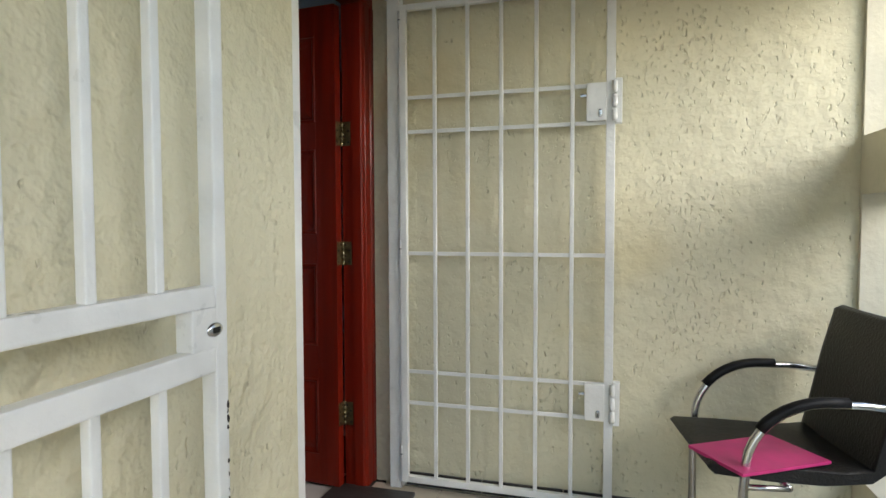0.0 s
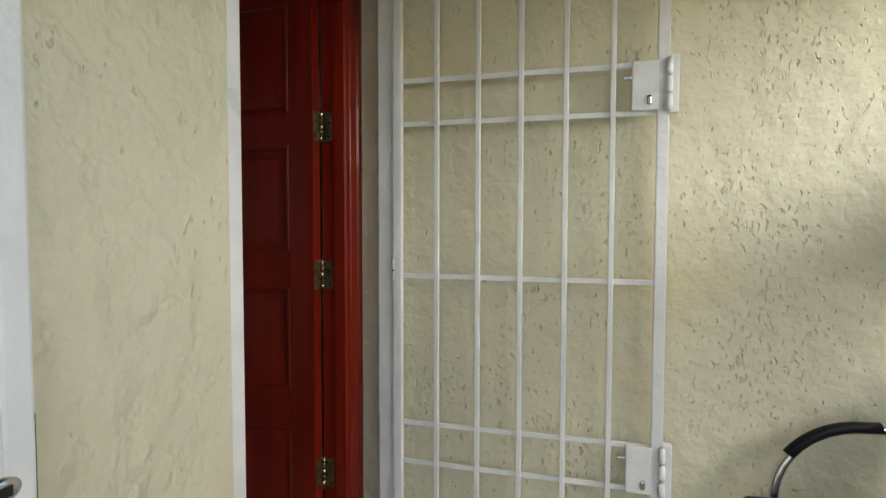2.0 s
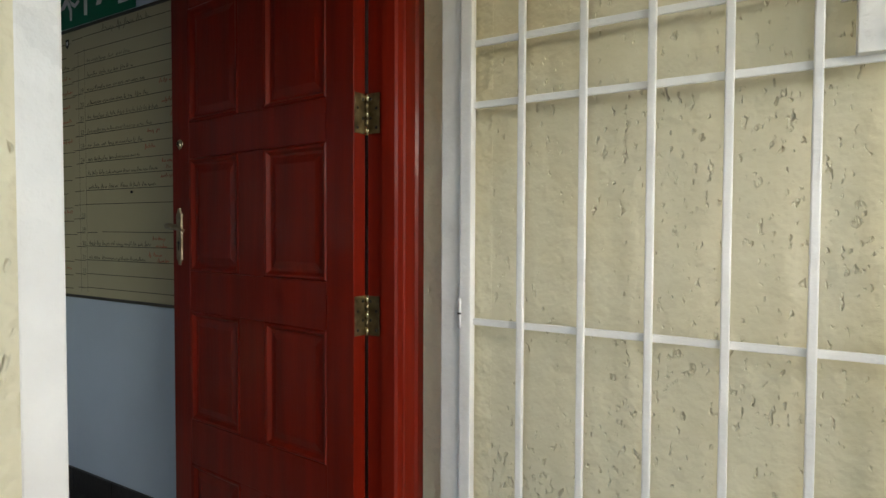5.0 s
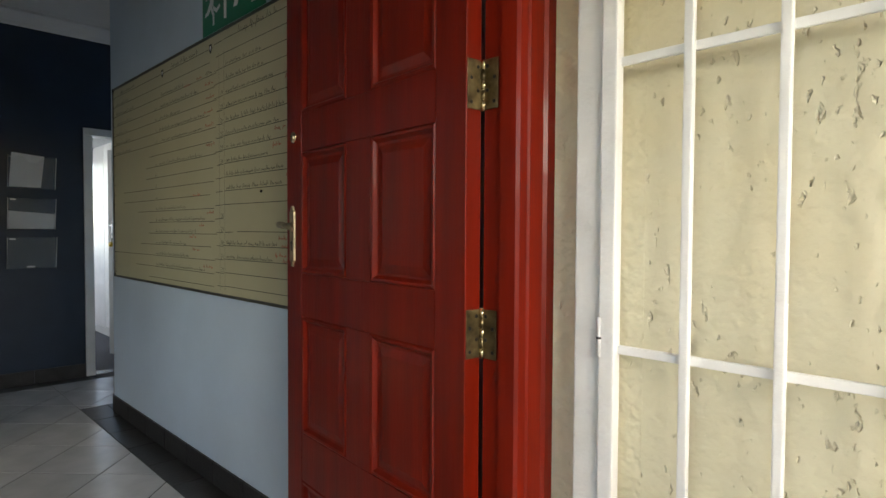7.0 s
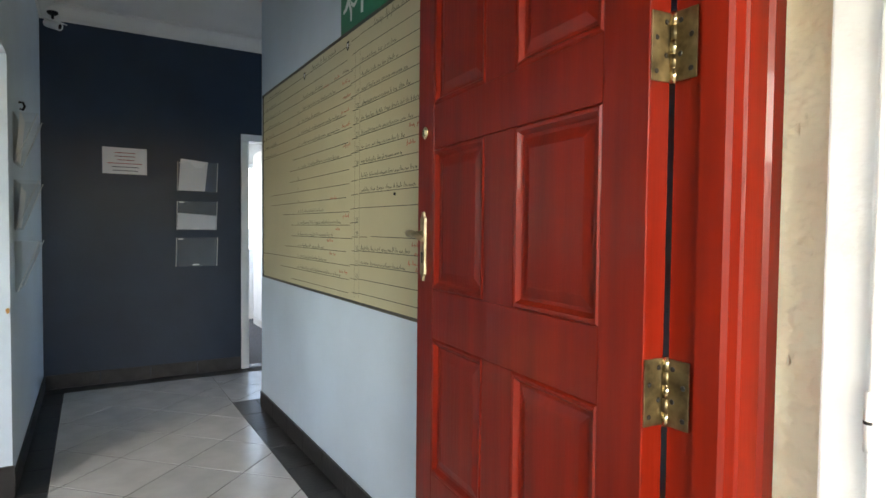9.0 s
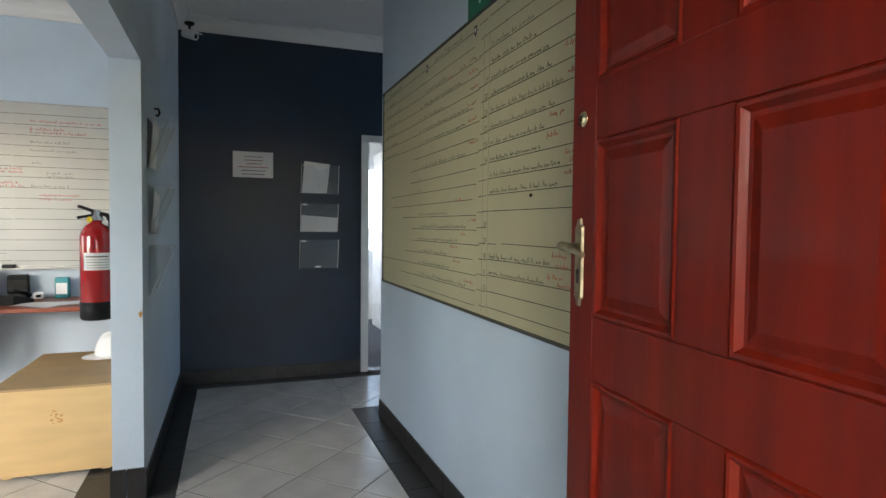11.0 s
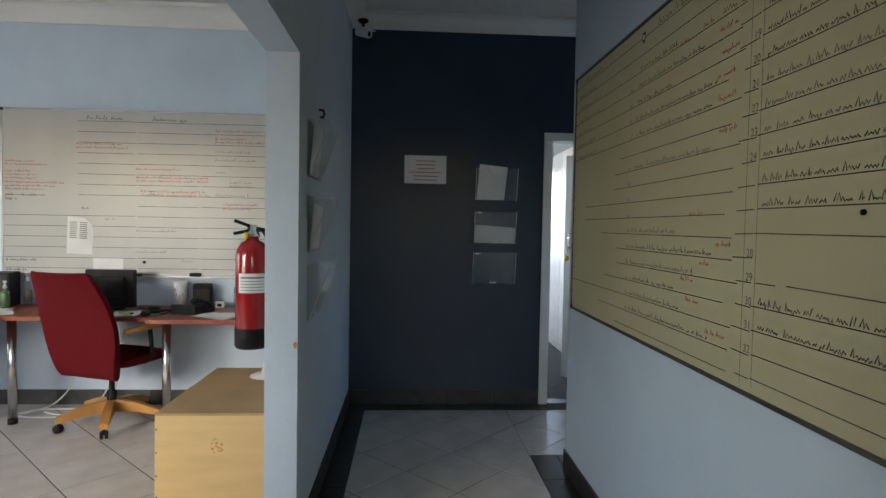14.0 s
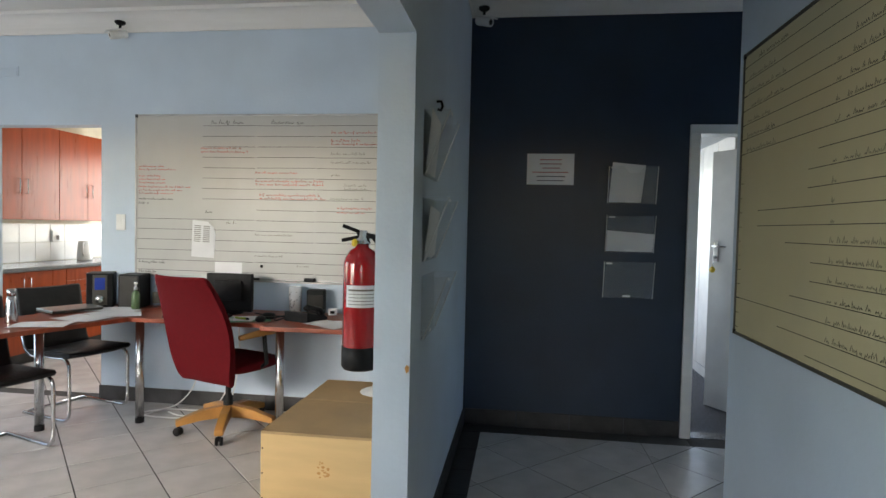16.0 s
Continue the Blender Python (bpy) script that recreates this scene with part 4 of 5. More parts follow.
# ---- cctv cameras ----
def cctv(x, y, z, aim, label):
    th = thing("security_camera", pose(x, y, z), label, "camera", "ceiling cameras")
    part("base", join(bmesh.new(), lathe([(0.036, 0.0), (0.036, -0.012), (0.024, -0.022), (0, -0.022)], 20)), M_RUB, th, smooth=True)
    part("bracket", tube([(0, 0, -0.02), (0, 0, -0.055), (0.018, 0.0, -0.075)], 0.009, 10), M_RUB, th)
    d = Vector(aim).normalized()
    q = d.to_track_quat("Z", "Y").to_matrix().to_4x4()
    m = Matrix.Translation((0.012, 0, -0.095)) @ q
    part("body", join(bmesh.new(), lathe([(0.0, -0.055), (0.026, -0.055), (0.030, -0.048), (0.030, 0.06), (0.027, 0.064), (0.022, 0.066), (0.020, 0.058), (0.0, 0.058)], 20), m), M_WHITE, th, smooth=True)
    part("lens", join(bmesh.new(), lathe([(0.019, 0.059), (0.012, 0.062), (0, 0.063)], 16), m), M_RUB, th, "dark lens window")
    sh = bmesh.new()
    box(-0.034, 0.034, 0.026, 0.034, -0.06, 0.085, 0.003, sh)
    part("sun_shield", join(bmesh.new(), sh, m), M_WHITE, th)
    return th


cctv(-5.745, 1.660, CEIL - 0.085, (0.55, 0.75, -0.30), "white bullet security camera on the ceiling over the corridor")
cctv(-5.78, -0.97, CEIL - 0.10, (0.7, -0.6, -0.3), "white bullet security camera on the office ceiling")

# ---- office wall fittings ----
swt = thing("light_switch", Matrix.Translation((BLUE, -1.028, 1.343)) @ ROT, "white plastic light switch plate", "switch")
part("plate", box(-0.037, 0.037, -0.008, 0, -0.06, 0.06, 0.003), M_WHITE, swt)
part("rocker", box(-0.012, 0.012, -0.012, -0.008, -0.022, 0.022, 0.002), M_WHITE, swt)
vn = thing("air_vent", Matrix.Translation((BLUE, -2.19, 2.435)) @ ROT, "pale painted louvred air vent", "vent")
part("frame", box(0, 0.31, -0.006, 0, 0, 0.075, 0.002), M_PALE, vn)
for k in range(5):
    part("slat", box(0.014, 0.296, -0.010, -0.0065, 0.010 + k * 0.012, 0.016 + k * 0.012), M_PALE, vn)

# ---- fire extinguisher ----
fe = thing("fire_extinguisher", pose(-3.925, 1.372, 0.838, 0, 0, 0), "red fire extinguisher with a black base, hung on the pier", "fire extinguisher")
part("cylinder", lathe([(0.0, 0.004), (0.060, 0.004), (0.066, 0.012), (0.066, 0.378), (0.060, 0.402), (0.044, 0.428), (0.026, 0.438), (0.024, 0.452), (0.0, 0.452)], 40), M_EXTR, fe, smooth=True)
part("base_band", lathe([(0.0, 0.0), (0.061, 0.0), (0.068, 0.010), (0.068, 0.082), (0.0665, 0.083)], 40), M_RUB, fe, "black base band", smooth=True)
part("neck_ring", join(bmesh.new(), lathe([(0.029, 0.0), (0.031, 0.006), (0.029, 0.02), (0.022, 0.024), (0.018, 0.05), (0, 0.05)], 20), Matrix.Translation((0, 0, 0.450))), M_STEEL, fe, "chrome valve neck", smooth=True)
lev = bmesh.new()
for z0, tilt in ((0.478, -12), (0.490, 20)):
    join(lev, box(-0.013, 0.013, -0.075, 0.02, -0.006, 0.007, 0.003), pose(0, 0.0, z0, -tilt, 0, 0))
bmesh.ops.rotate(lev, cent=(0, 0, 0), matrix=Matrix.Rotation(radians(20), 3, "Z"), verts=lev.verts)
part("lever", lev, M_RUB, fe, "black squeeze lever")
hose = tube([(0.0, 0.02, 0.482), (0.01, 0.045, 0.478), (-0.03, 0.054, 0.45), (-0.065, 0.045, 0.40), (-0.072, 0.035, 0.20), (-0.072, 0.03, 0.12)], 0.010, 10)
part("hose", hose, M_RUB, fe, "black rubber hose", smooth=True)
part("tag", join(bmesh.new(), lathe([(0.014, 0), (0.014, 0.003), (0, 0.003)], 16), pose(0.032, -0.018, 0.455, 80, 0, 60)), M_YELL, fe, "yellow inspection tag")
lab = bmesh.new()
ring = []
for k in range(9):
    a = radians(65 - 12.5 * k)
    ring.append((lab.verts.new((0.0672 * math.cos(a), 0.0672 * math.sin(a), 0.228)), lab.verts.new((0.0672 * math.cos(a), 0.0672 * math.sin(a), 0.306))))
for A, B in zip(ring, ring[1:]):
    lab.faces.new((A[0], B[0], B[1], A[1]))
lb = part("label", lab, M_PAPER, fe, "white instruction label")
for k in range(5):
    lt = bmesh.new()
    prev = None
    for q in range(7):
        a = radians(55 - 13.5 * q)
        v = (lt.verts.new((0.0678 * math.cos(a), 0.0678 * math.sin(a), 0.238 + k * 0.012)), lt.verts.new((0.0678 * math.cos(a), 0.0678 * math.sin(a), 0.2402 + k * 0.012 + (0.004 if k == 4 else 0))))
        if prev:
            lt.faces.new((prev[0], v[0], v[1], prev[1]))
        prev = v
    part("print", lt, M_FADE, lb)
part("wall_bracket", box(-0.02, 0.02, 0.058, 0.067, 0.40, 0.435, 0.003), M_BLACKM, fe)


chip = thing("paint_chip", pose(PX + 0.001, P1 - 0.012, 0.86), "yellowed chip in the paint of the pier corner", "paint chip")
cb = bmesh.new()
cb.faces.new([cb.verts.new((0.0005, y, z)) for y, z in ((0.0, -0.014), (0.009, -0.006), (0.010, 0.010), (0.002, 0.016), (-0.006, 0.006))])
part("bare_plaster", cb, M_OAK, chip)
hk = thing("wall_hook", pose(-4.34, P1, 1.868), "small black hook on the pale wall", "hook")
part("stem", tube([(0, 0.0, 0.02), (0, 0.02, 0.02), (0, 0.026, 0.0), (0, 0.018, -0.018), (0, 0.006, -0.012)], 0.006, 8), M_RUB, hk)
# ---- plywood boxes and hard hat ----
def crate(x0, x1, y0, y1, h, label):
    th = thing("plywood_box", pose(0, 0, 0), label, "box", "boxes beside the pier")
    t = 0.012
    part("front", box(x1 - t, x1, y0, y1, 0.018, h - t, 0.002), M_PLY, th)
    part("back", box(x0, x0 + t, y0, y1, 0.018, h - t, 0.002), M_PLY, th)
    part("side", box(x0 + t, x1 - t, y0, y0 + t, 0.018, h - t, 0.002), M_PLY, th)
    part("side", box(x0 + t, x1 - t, y1 - t, y1, 0.018, h - t, 0.002), M_PLY, th)
    part("lid", box(x0, x1, y0, y1, h - t, h, 0.002), M_PLYTOP, th, "brown lid")
    for x in (x0 + 0.05, x1 - 0.05):
        for y in (y0 + 0.06, y1 - 0.06):
            part("foot", box(x - 0.02, x + 0.02, y - 0.02, y + 0.02, 0.0, 0.018, 0.003), M_PLY, th)
    for z in (0.06, 0.16, 0.27, 0.38):
        part("nail", join(bmesh.new(), lathe([(0.004, 0), (0, 0.001)], 8), Matrix.Translation((x1 + 0.0004, y0 + 0.008, z)) @ Matrix.Rotation(radians(90), 4, "Y")), M_BLACKM, th)
    return th


c1 = crate(-4.735, -4.255, 0.842, 1.395, 0.456, "pale birch plywood box with a brown lid on the floor")
smu = bmesh.new()
rs = random.Random(8)
for k in range(16):
    a, b = rs.random() * 0.05, rs.random() * 0.07
    s = 0.004 + 0.006 * rs.random()
    smu.faces.new([smu.verts.new((-4.2546, 1.10 + a + s * math.cos(q), 0.27 + b + s * math.sin(q) * 0.7)) for q in (0, 1.2, 2.5, 3.9, 5.1)])
part("smudge", smu, M_OAK, c1, "worn brown smudge")
crate(-5.130, -4.738, 0.846, 1.390, 0.456, "second plywood box with a brown lid behind the first")
hh = thing("hard_hat", pose(-4.93, 1.285, 0.457, 0, 0, 260), "white plastic hard hat lying on the boxes", "hard hat")
part("shell", lathe([(0.120, 0.020), (0.118, 0.045), (0.108, 0.085), (0.085, 0.120), (0.050, 0.142), (0.0, 0.150)], 28), M_WHITE, hh, smooth=True)
br = bmesh.new()
ri, ro = [], []
for k in range(28):
    a = k * 2 * math.pi / 28
    e = 0.018 + 0.055 * max(0, math.cos(a)) ** 2
    ri.append(br.verts.new((0.119 * math.cos(a), 0.119 * math.sin(a), 0.022)))
    ro.append(br.verts.new(((0.119 + e) * math.cos(a), (0.119 + e) * math.sin(a), 0.012 - 0.010 * max(0, math.cos(a)))))
for k in range(28):
    br.faces.new((ri[k], ro[k], ro[(k + 1) % 28], ri[(k + 1) % 28])).smooth = True
part("brim", br, M_WHITE, hh)
part("ridge", tube([(0.10, 0, 0.09), (0.07, 0, 0.135), (0.0, 0, 0.154), (-0.07, 0, 0.135), (-0.10, 0, 0.09)], 0.010, 8), M_WHITE, hh, smooth=True)


# ---- desks ----
def desk(x0, x1, y0, y1, legs, label):
    th = thing("desk", pose(0, 0, 0), label, "desk", "office desks")
    part("desktop", box(x0, x1, y0, y1, 0.705, 0.732, 0.003), M_DESK, th)
    part("wall_batten", box(-5.872, -5.84, y0 + 0.03, y1 - 0.03, 0.66, 0.704, 0.002), M_DESK, th)
    for x, y in legs:
        lg = part("leg", lathe([(0.027, 0.03), (0.027, 0.704)], 24), M_STEEL, th, "brushed steel tube leg", smooth=True)
        lg.location = (x, y, 0)
        part("foot", lathe([(0.029, 0.0), (0.029, 0.032), (0, 0.033)], 20), M_RUB, lg, "black plastic foot")
    return th


desk(-5.862, -5.300, -0.62, 0.372, [(-5.455, -0.575)], "cherry laminate office desk on steel tube legs")
desk(-5.862, -5.215, 0.380, 1.38, [(-5.42, 0.425), (-5.28, 1.33)], "cherry laminate office desk beside the first one")
desk(-5.862, -5.302, -1.22, -0.624, [], "cherry laminate corner desk piece against the pale wall")
tb = thing("meeting_table", pose(-5.27, -0.535, 0, 0, 0, -22), "cherry laminate table with round steel legs and papers on it", "table")
part("tabletop", box(0, 1.75, -0.58, 0.0, 0.709, 0.736, 0.003), M_DESK, tb)
for x, y in ((0.28, -0.482), (1.60, -0.482)):
    lg = part("leg", lathe([(0.027, 0.03), (0.027, 0.708)], 24), M_STEEL, tb, "brushed steel tube leg", smooth=True)
    lg.location = (x, y, 0)
    part("foot", lathe([(0.029, 0.0), (0.029, 0.032), (0, 0.033)], 20), M_RUB, lg, "black plastic foot")


# ---- red swivel chair ----
def swivel_chair():
    """Local +x is the way the chair faces."""
    th = thing("office_chair", pose(-5.45, 0.06, 0, 0, 0, 160), "burgundy fabric high-back office chair on a wooden star base", "chair")
    def cushion(prof, w, taper, mt, nm):
        bm = bmesh.new()
        rows = []
        for s in (-1, -0.9, -0.6, 0, 0.6, 0.9, 1):
            k = 1 - 0.35 * max(0, abs(s) - 0.6) / 0.4
            row = []
            cx = sum(p[0] for p in prof) / len(prof)
            cz = sum(p[1] for p in prof) / len(prof)
            for x, z, hw in prof3(prof, taper):
                row.append(bm.verts.new((cx + (x - cx) * (k if nm == "backrest" else 1) + (0.03 * s * s if nm == "backrest" else 0), s * hw * w, (z if nm == "backrest" else cz + (z - cz) * k))))
            rows.append(row)
        n = len(rows[0])
        for A, B in zip(rows, rows[1:]):
            for i in range(n):
                bm.faces.new((A[i], A[(i + 1) % n], B[(i + 1) % n], B[i])).smooth = True
        bm.faces.new(rows[0][::-1])
        bm.faces.new(rows[-1])
        bmesh.ops.recalc_face_normals(bm, faces=bm.faces)
        ob = part(nm, bm, mt, th)
        sub = ob.modifiers.new("soft", "SUBSURF")
        sub.levels = sub.render_levels = 2
        return ob
    def prof3(prof, taper):
        return [(p[0], p[1], taper(p[1], p[0])) for p in prof]
    back = [(-0.13, 0.325), (-0.21, 0.355), (-0.245, 0.50), (-0.275, 0.68), (-0.355, 0.86), (-0.450, 1.0), (-0.458, 1.040), (-0.420, 1.038), (-0.325, 0.89), (-0.230, 0.70), (-0.190, 0.52), (-0.12, 0.41)]
    cushion(back, 0.325, lambda z, x: 0.72 if z < 0.45 else 0.88 if z < 0.6 else 0.95 if z < 0.75 else 0.88 if z < 0.95 else 0.76 if z < 1.02 else 0.70, M_FAB, "backrest")
    seat = [(-0.18, 0.41), (-0.17, 0.465), (0.0, 0.485), (0.20, 0.49), (0.265, 0.47), (0.27, 0.43), (0.22, 0.405), (0.0, 0.395)]
    cushion(seat, 0.245, lambda z, x: 1.0, M_FAB, "seat")
    part("column", lathe([(0.0, 0.09), (0.03, 0.09), (0.03, 0.22), (0.018, 0.23), (0.018, 0.37), (0.10, 0.385), (0.10, 0.40), (0, 0.40)], 20), M_RUB, th, "black gas column", smooth=True)
    for k in range(5):
        a = radians(72 * k + 2)
        bm = bmesh.new()
        prof = [(0.02, 0.085, 0.165), (0.16, 0.085, 0.150), (0.315, 0.062, 0.098)]
        rows = [[bm.verts.new((r, s * 0.026, z)) for s, z in ((-1, z0), (1, z0), (1, z1), (-1, z1))] for r, z0, z1 in prof]
        for A, B in zip(rows, rows[1:]):
            for i in range(4):
                bm.faces.new((A[i], A[(i + 1) % 4], B[(i + 1) % 4], B[i]))
        bm.faces.new(rows[0])
        bm.faces.new(rows[-1][::-1])
        bmesh.ops.recalc_face_normals(bm, faces=bm.faces)
        bmesh.ops.bevel(bm, geom=bm.edges[:], offset=0.004, segments=2, affect="EDGES")
        bmesh.ops.transform(bm, matrix=Matrix.Rotation(a, 4, "Z"), verts=bm.verts)
        leg = part("star_leg", bm, M_OAK, th, "honey wood star leg")
        cm = Matrix.Rotation(a, 4, "Z") @ Matrix.Translation((0.30, 0, 0.027)) @ Matrix.Rotation(radians(35 + 50 * k), 4, "Z")
        cs = bmesh.new()
        for s in (-1, 1):
            join(cs, lathe([(0, -0.009), (0.022, -0.009), (0.0265, -0.004), (0.0265, 0.004), (0.022, 0.009), (0, 0.009)], 16), cm @ Matrix.Translation((0, s * 0.014, 0)) @ Matrix.Rotation(radians(90), 4, "X"))
        join(cs, tube([(0, 0, 0.0), (0, 0, 0.042)], 0.009, 8), cm)
        part("castor", cs, M_RUB, leg, "black twin castor", smooth=True)
    for s in (-1, 1):
        bm = tube([(-0.16, s * 0.27, 0.655), (0.0, s * 0.285, 0.665), (0.14, s * 0.28, 0.660)], [0.016, 0.022, 0.018], 10)
        arm = part("armrest", bm, M_OAK, th, "honey wood armrest", smooth=True)
        part("arm_support", tube([(0.05, s * 0.22, 0.42), (0.06, s * 0.275, 0.46), (0.03, s * 0.283, 0.65)], 0.014, 10), M_RUB, arm, smooth=True)
    return th


swivel_chair()


# ---- cantilever chairs ----
def cantilever(m, label):
    th = thing("cantilever_chair", m, label, "chair", "chairs at the table")
    def shell(p, w):
        bm = bmesh.new()
        rows = [[bm.verts.new((x, s * w, z - 0.008 * (1 - s * s))) for x, z in p] for s in (-1, -0.92, -0.4, 0.4, 0.92, 1)]
        n = len(p)
        for A, B in zip(rows, rows[1:]):
            for i in range(n):
                bm.faces.new((A[i], A[(i + 1) % n], B[(i + 1) % n], B[i])).smooth = True
        bm.faces.new(rows[0][::-1])
        bm.faces.new(rows[-1])
        bmesh.ops.recalc_face_normals(bm, faces=bm.faces)
        return bm
    part("seat", shell([(0.24, 0.470), (0.255, 0.455), (0.235, 0.435), (0.05, 0.425), (-0.18, 0.415), (-0.205, 0.44), (-0.19, 0.455), (0.05, 0.462)], 0.225), M_LEATH, th)
    part("backrest", shell([(-0.20, 0.425), (-0.245, 0.48), (-0.28, 0.62), (-0.335, 0.86), (-0.320, 0.872), (-0.298, 0.862), (-0.250, 0.62), (-0.215, 0.49), (-0.185, 0.45)], 0.225), M_LEATH, th)
    for s in (-1, 1):
        y = s * 0.215
        pts = [(-0.27, y, 0.62), (-0.225, y, 0.46), (-0.15, y, 0.418), (0.16, y, 0.428)] + arc((0.17, y, 0.36), 0.068, 85, 0, 5) + [(0.238, y, 0.08)] + arc((0.170, y, 0.08), 0.068, 0, -90, 5) + [(-0.24, y, 0.012)]
        part("side_frame", tube(pts, 0.0115, 10), M_STEEL, th, "chrome tube frame", smooth=True)
    part("floor_tube", tube([(-0.24, -0.215, 0.012), (-0.24, 0.215, 0.012)], 0.0115, 10), M_STEEL, th, smooth=True)
    return th


c = cantilever(pose(-5.60, -1.16, 0.0, 0, 0, 74), "black leather cantilever chair with a chrome frame")
copy_thing(c, pose(-4.80, -1.05, 0.0, 0, 0, 72))


# ---- things on the desks ----
DT = 0.733


def at(name, x, y, rz, label, category, z=DT, group=""):
    return thing(name, pose(x, y, z, 0, 0, rz), label, category, group)


mo = at("monitor", -5.66, -0.045, 180, "black flat computer monitor on the desk", "monitor")
part("screen_case", box(-0.02, 0.02, -0.165, 0.165, 0.014, 0.275, 0.008), M_RUB, mo)
part("base", join(bmesh.new(), lathe([(0.09, 0), (0.085, 0.010), (0.03, 0.013), (0, 0.0135)], 24)), M_RUB, mo, smooth=True)
part("back_vent", box(-0.034, -0.020, -0.10, 0.10, 0.09, 0.23, 0.006), M_RUB, mo)
hf = at("stereo", -5.715, -1.06, 32, "black mini stereo unit with a blue display", "stereo")
part("case", box(-0.11, 0.11, -0.085, 0.085, 0.0, 0.245, 0.008), M_RUB, hf)
part("display", box(0.1095, 0.1125, -0.032, 0.032, 0.13, 0.215, 0.001), M_SCREEN, hf, "blue lit display")
part("knob", join(bmesh.new(), lathe([(0.028, 0), (0.026, 0.012), (0, 0.013)], 24), Matrix.Translation((0.110, 0, 0.065)) @ Matrix.Rotation(radians(90), 4, "Y")), M_STEEL, hf, smooth=True)
part("fascia", box(0.108, 0.1112, -0.045, 0.045, 0.02, 0.235, 0.001), M_TRIM, hf)
sp = at("loudspeaker", -5.755, -0.83, 12, "black bookshelf loudspeaker beside the stereo", "speaker")
part("case", box(-0.09, 0.09, -0.075, 0.075, 0.0, 0.240, 0.006), M_RUB, sp)
part("grille", box(0.0895, 0.096, -0.066, 0.066, 0.012, 0.228, 0.004), M_BLACKM, sp)
bt = at("spray_bottle", -5.62, -0.725, 0, "green spray bottle with a white nozzle", "bottle")
part("body", lathe([(0.0, 0), (0.026, 0), (0.028, 0.006), (0.028, 0.10), (0.022, 0.122), (0.011, 0.132), (0.011, 0.14), (0, 0.14)], 18), mat("green_translucent_plastic", (0.10, 0.16, 0.07), 0.2), bt, smooth=True)
part("nozzle", lathe([(0.012, 0.14), (0.013, 0.155), (0.007, 0.160), (0.007, 0.178), (0.012, 0.180), (0.011, 0.192), (0, 0.193)], 14), M_PAPER, bt, smooth=True)
bt = at("sanitiser_bottle", -5.78, -0.675, 0, "clear pump bottle with a pale label", "bottle")
part("body", lathe([(0.0, 0), (0.026, 0), (0.026, 0.14), (0.014, 0.16), (0.012, 0.175), (0, 0.175)], 18), M_ACRYL, bt, smooth=True)
part("pump", lathe([(0.011, 0.175), (0.011, 0.20), (0.004, 0.205), (0.004, 0.225), (0.014, 0.226), (0.013, 0.238), (0, 0.239)], 12), M_PAPER, bt, smooth=True)
part("label", lathe([(0.0265, 0.03), (0.0265, 0.11)], 18), M_FADE, bt, smooth=True)
mg = at("pen_cup", -5.79, 0.375, 0, "white cup with a dark leaf pattern", "cup")
part("cup", lathe([(0.0, 0.0), (0.040, 0.0), (0.046, 0.185), (0.043, 0.185), (0.038, 0.012), (0, 0.012)], 24), M_PAPER, mg, smooth=True)
lf = bmesh.new()
rs = random.Random(2)
for k in range(34):
    a, z = rs.random() * 6.28, 0.015 + 0.14 * rs.random()
    r = 0.0403 + z * 0.0355
    dz, da = 0.010 * (0.6 + rs.random()), 0.10 * (rs.random() - 0.3)
    lf.faces.new([lf.verts.new((r * math.cos(a + u), r * math.sin(a + u), z + v)) for u, v in ((0, 0), (0.09 + da, dz * 0.5), (da, dz), (-0.09 + da, dz * 0.5))])
part("pattern", lf, M_RUB, mg)
bx = at("black_holder", -5.79, 0.53, 8, "black plastic file holder box", "holder")
part("case", box(-0.04, 0.04, -0.062, 0.062, 0, 0.172, 0.012), M_RUB, bx)
part("lip", box(0.040, 0.044, -0.055, 0.055, 0.02, 0.135, 0.002), M_BLACKM, bx)
ph = at("desk_phone", -5.52, 0.56, 160, "black desk telephone with a grey display", "telephone")
pb = bmesh.new()
rows = [[pb.verts.new((x, s * 0.095, z)) for s in (-1, 1)] for x, z in ((-0.10, 0.0), (-0.10, 0.065), (0.09, 0.022), (0.10, 0.0))]
for A, B in zip(rows, rows[1:]):
    pb.faces.new((A[0], A[1], B[1], B[0]))
for s in (0, 1):
    pb.faces.new([r[s] for r in rows])
bmesh.ops.recalc_face_normals(pb, faces=pb.faces)
part("body", pb, M_RUB, ph)
part("handset", tube([(-0.085, -0.07, 0.085), (-0.07, -0.07, 0.098), (0.05, -0.07, 0.068), (0.075, -0.07, 0.045)], [0.022, 0.016, 0.016, 0.022], 12), M_RUB, ph, smooth=True)
dp = bmesh.new()
box(-0.035, 0.035, -0.04, 0.055, 0, 0.003, 0, dp)
part("display", join(bmesh.new(), dp, pose(-0.045, 0.02, 0.0545, 0, 12.8, 0)), M_FADE, ph, "grey display")
kp = bmesh.new()
for i in range(4):
    for j in range(3):
        join(kp, box(-0.006, 0.006, -0.008, 0.008, 0, 0.004, 0.001), pose(0.015 + i * 0.017, -0.015 + j * 0.022, 0.041 - i * 0.0037, 0, 12.8, 0))
part("keypad", kp, M_FADE, ph)
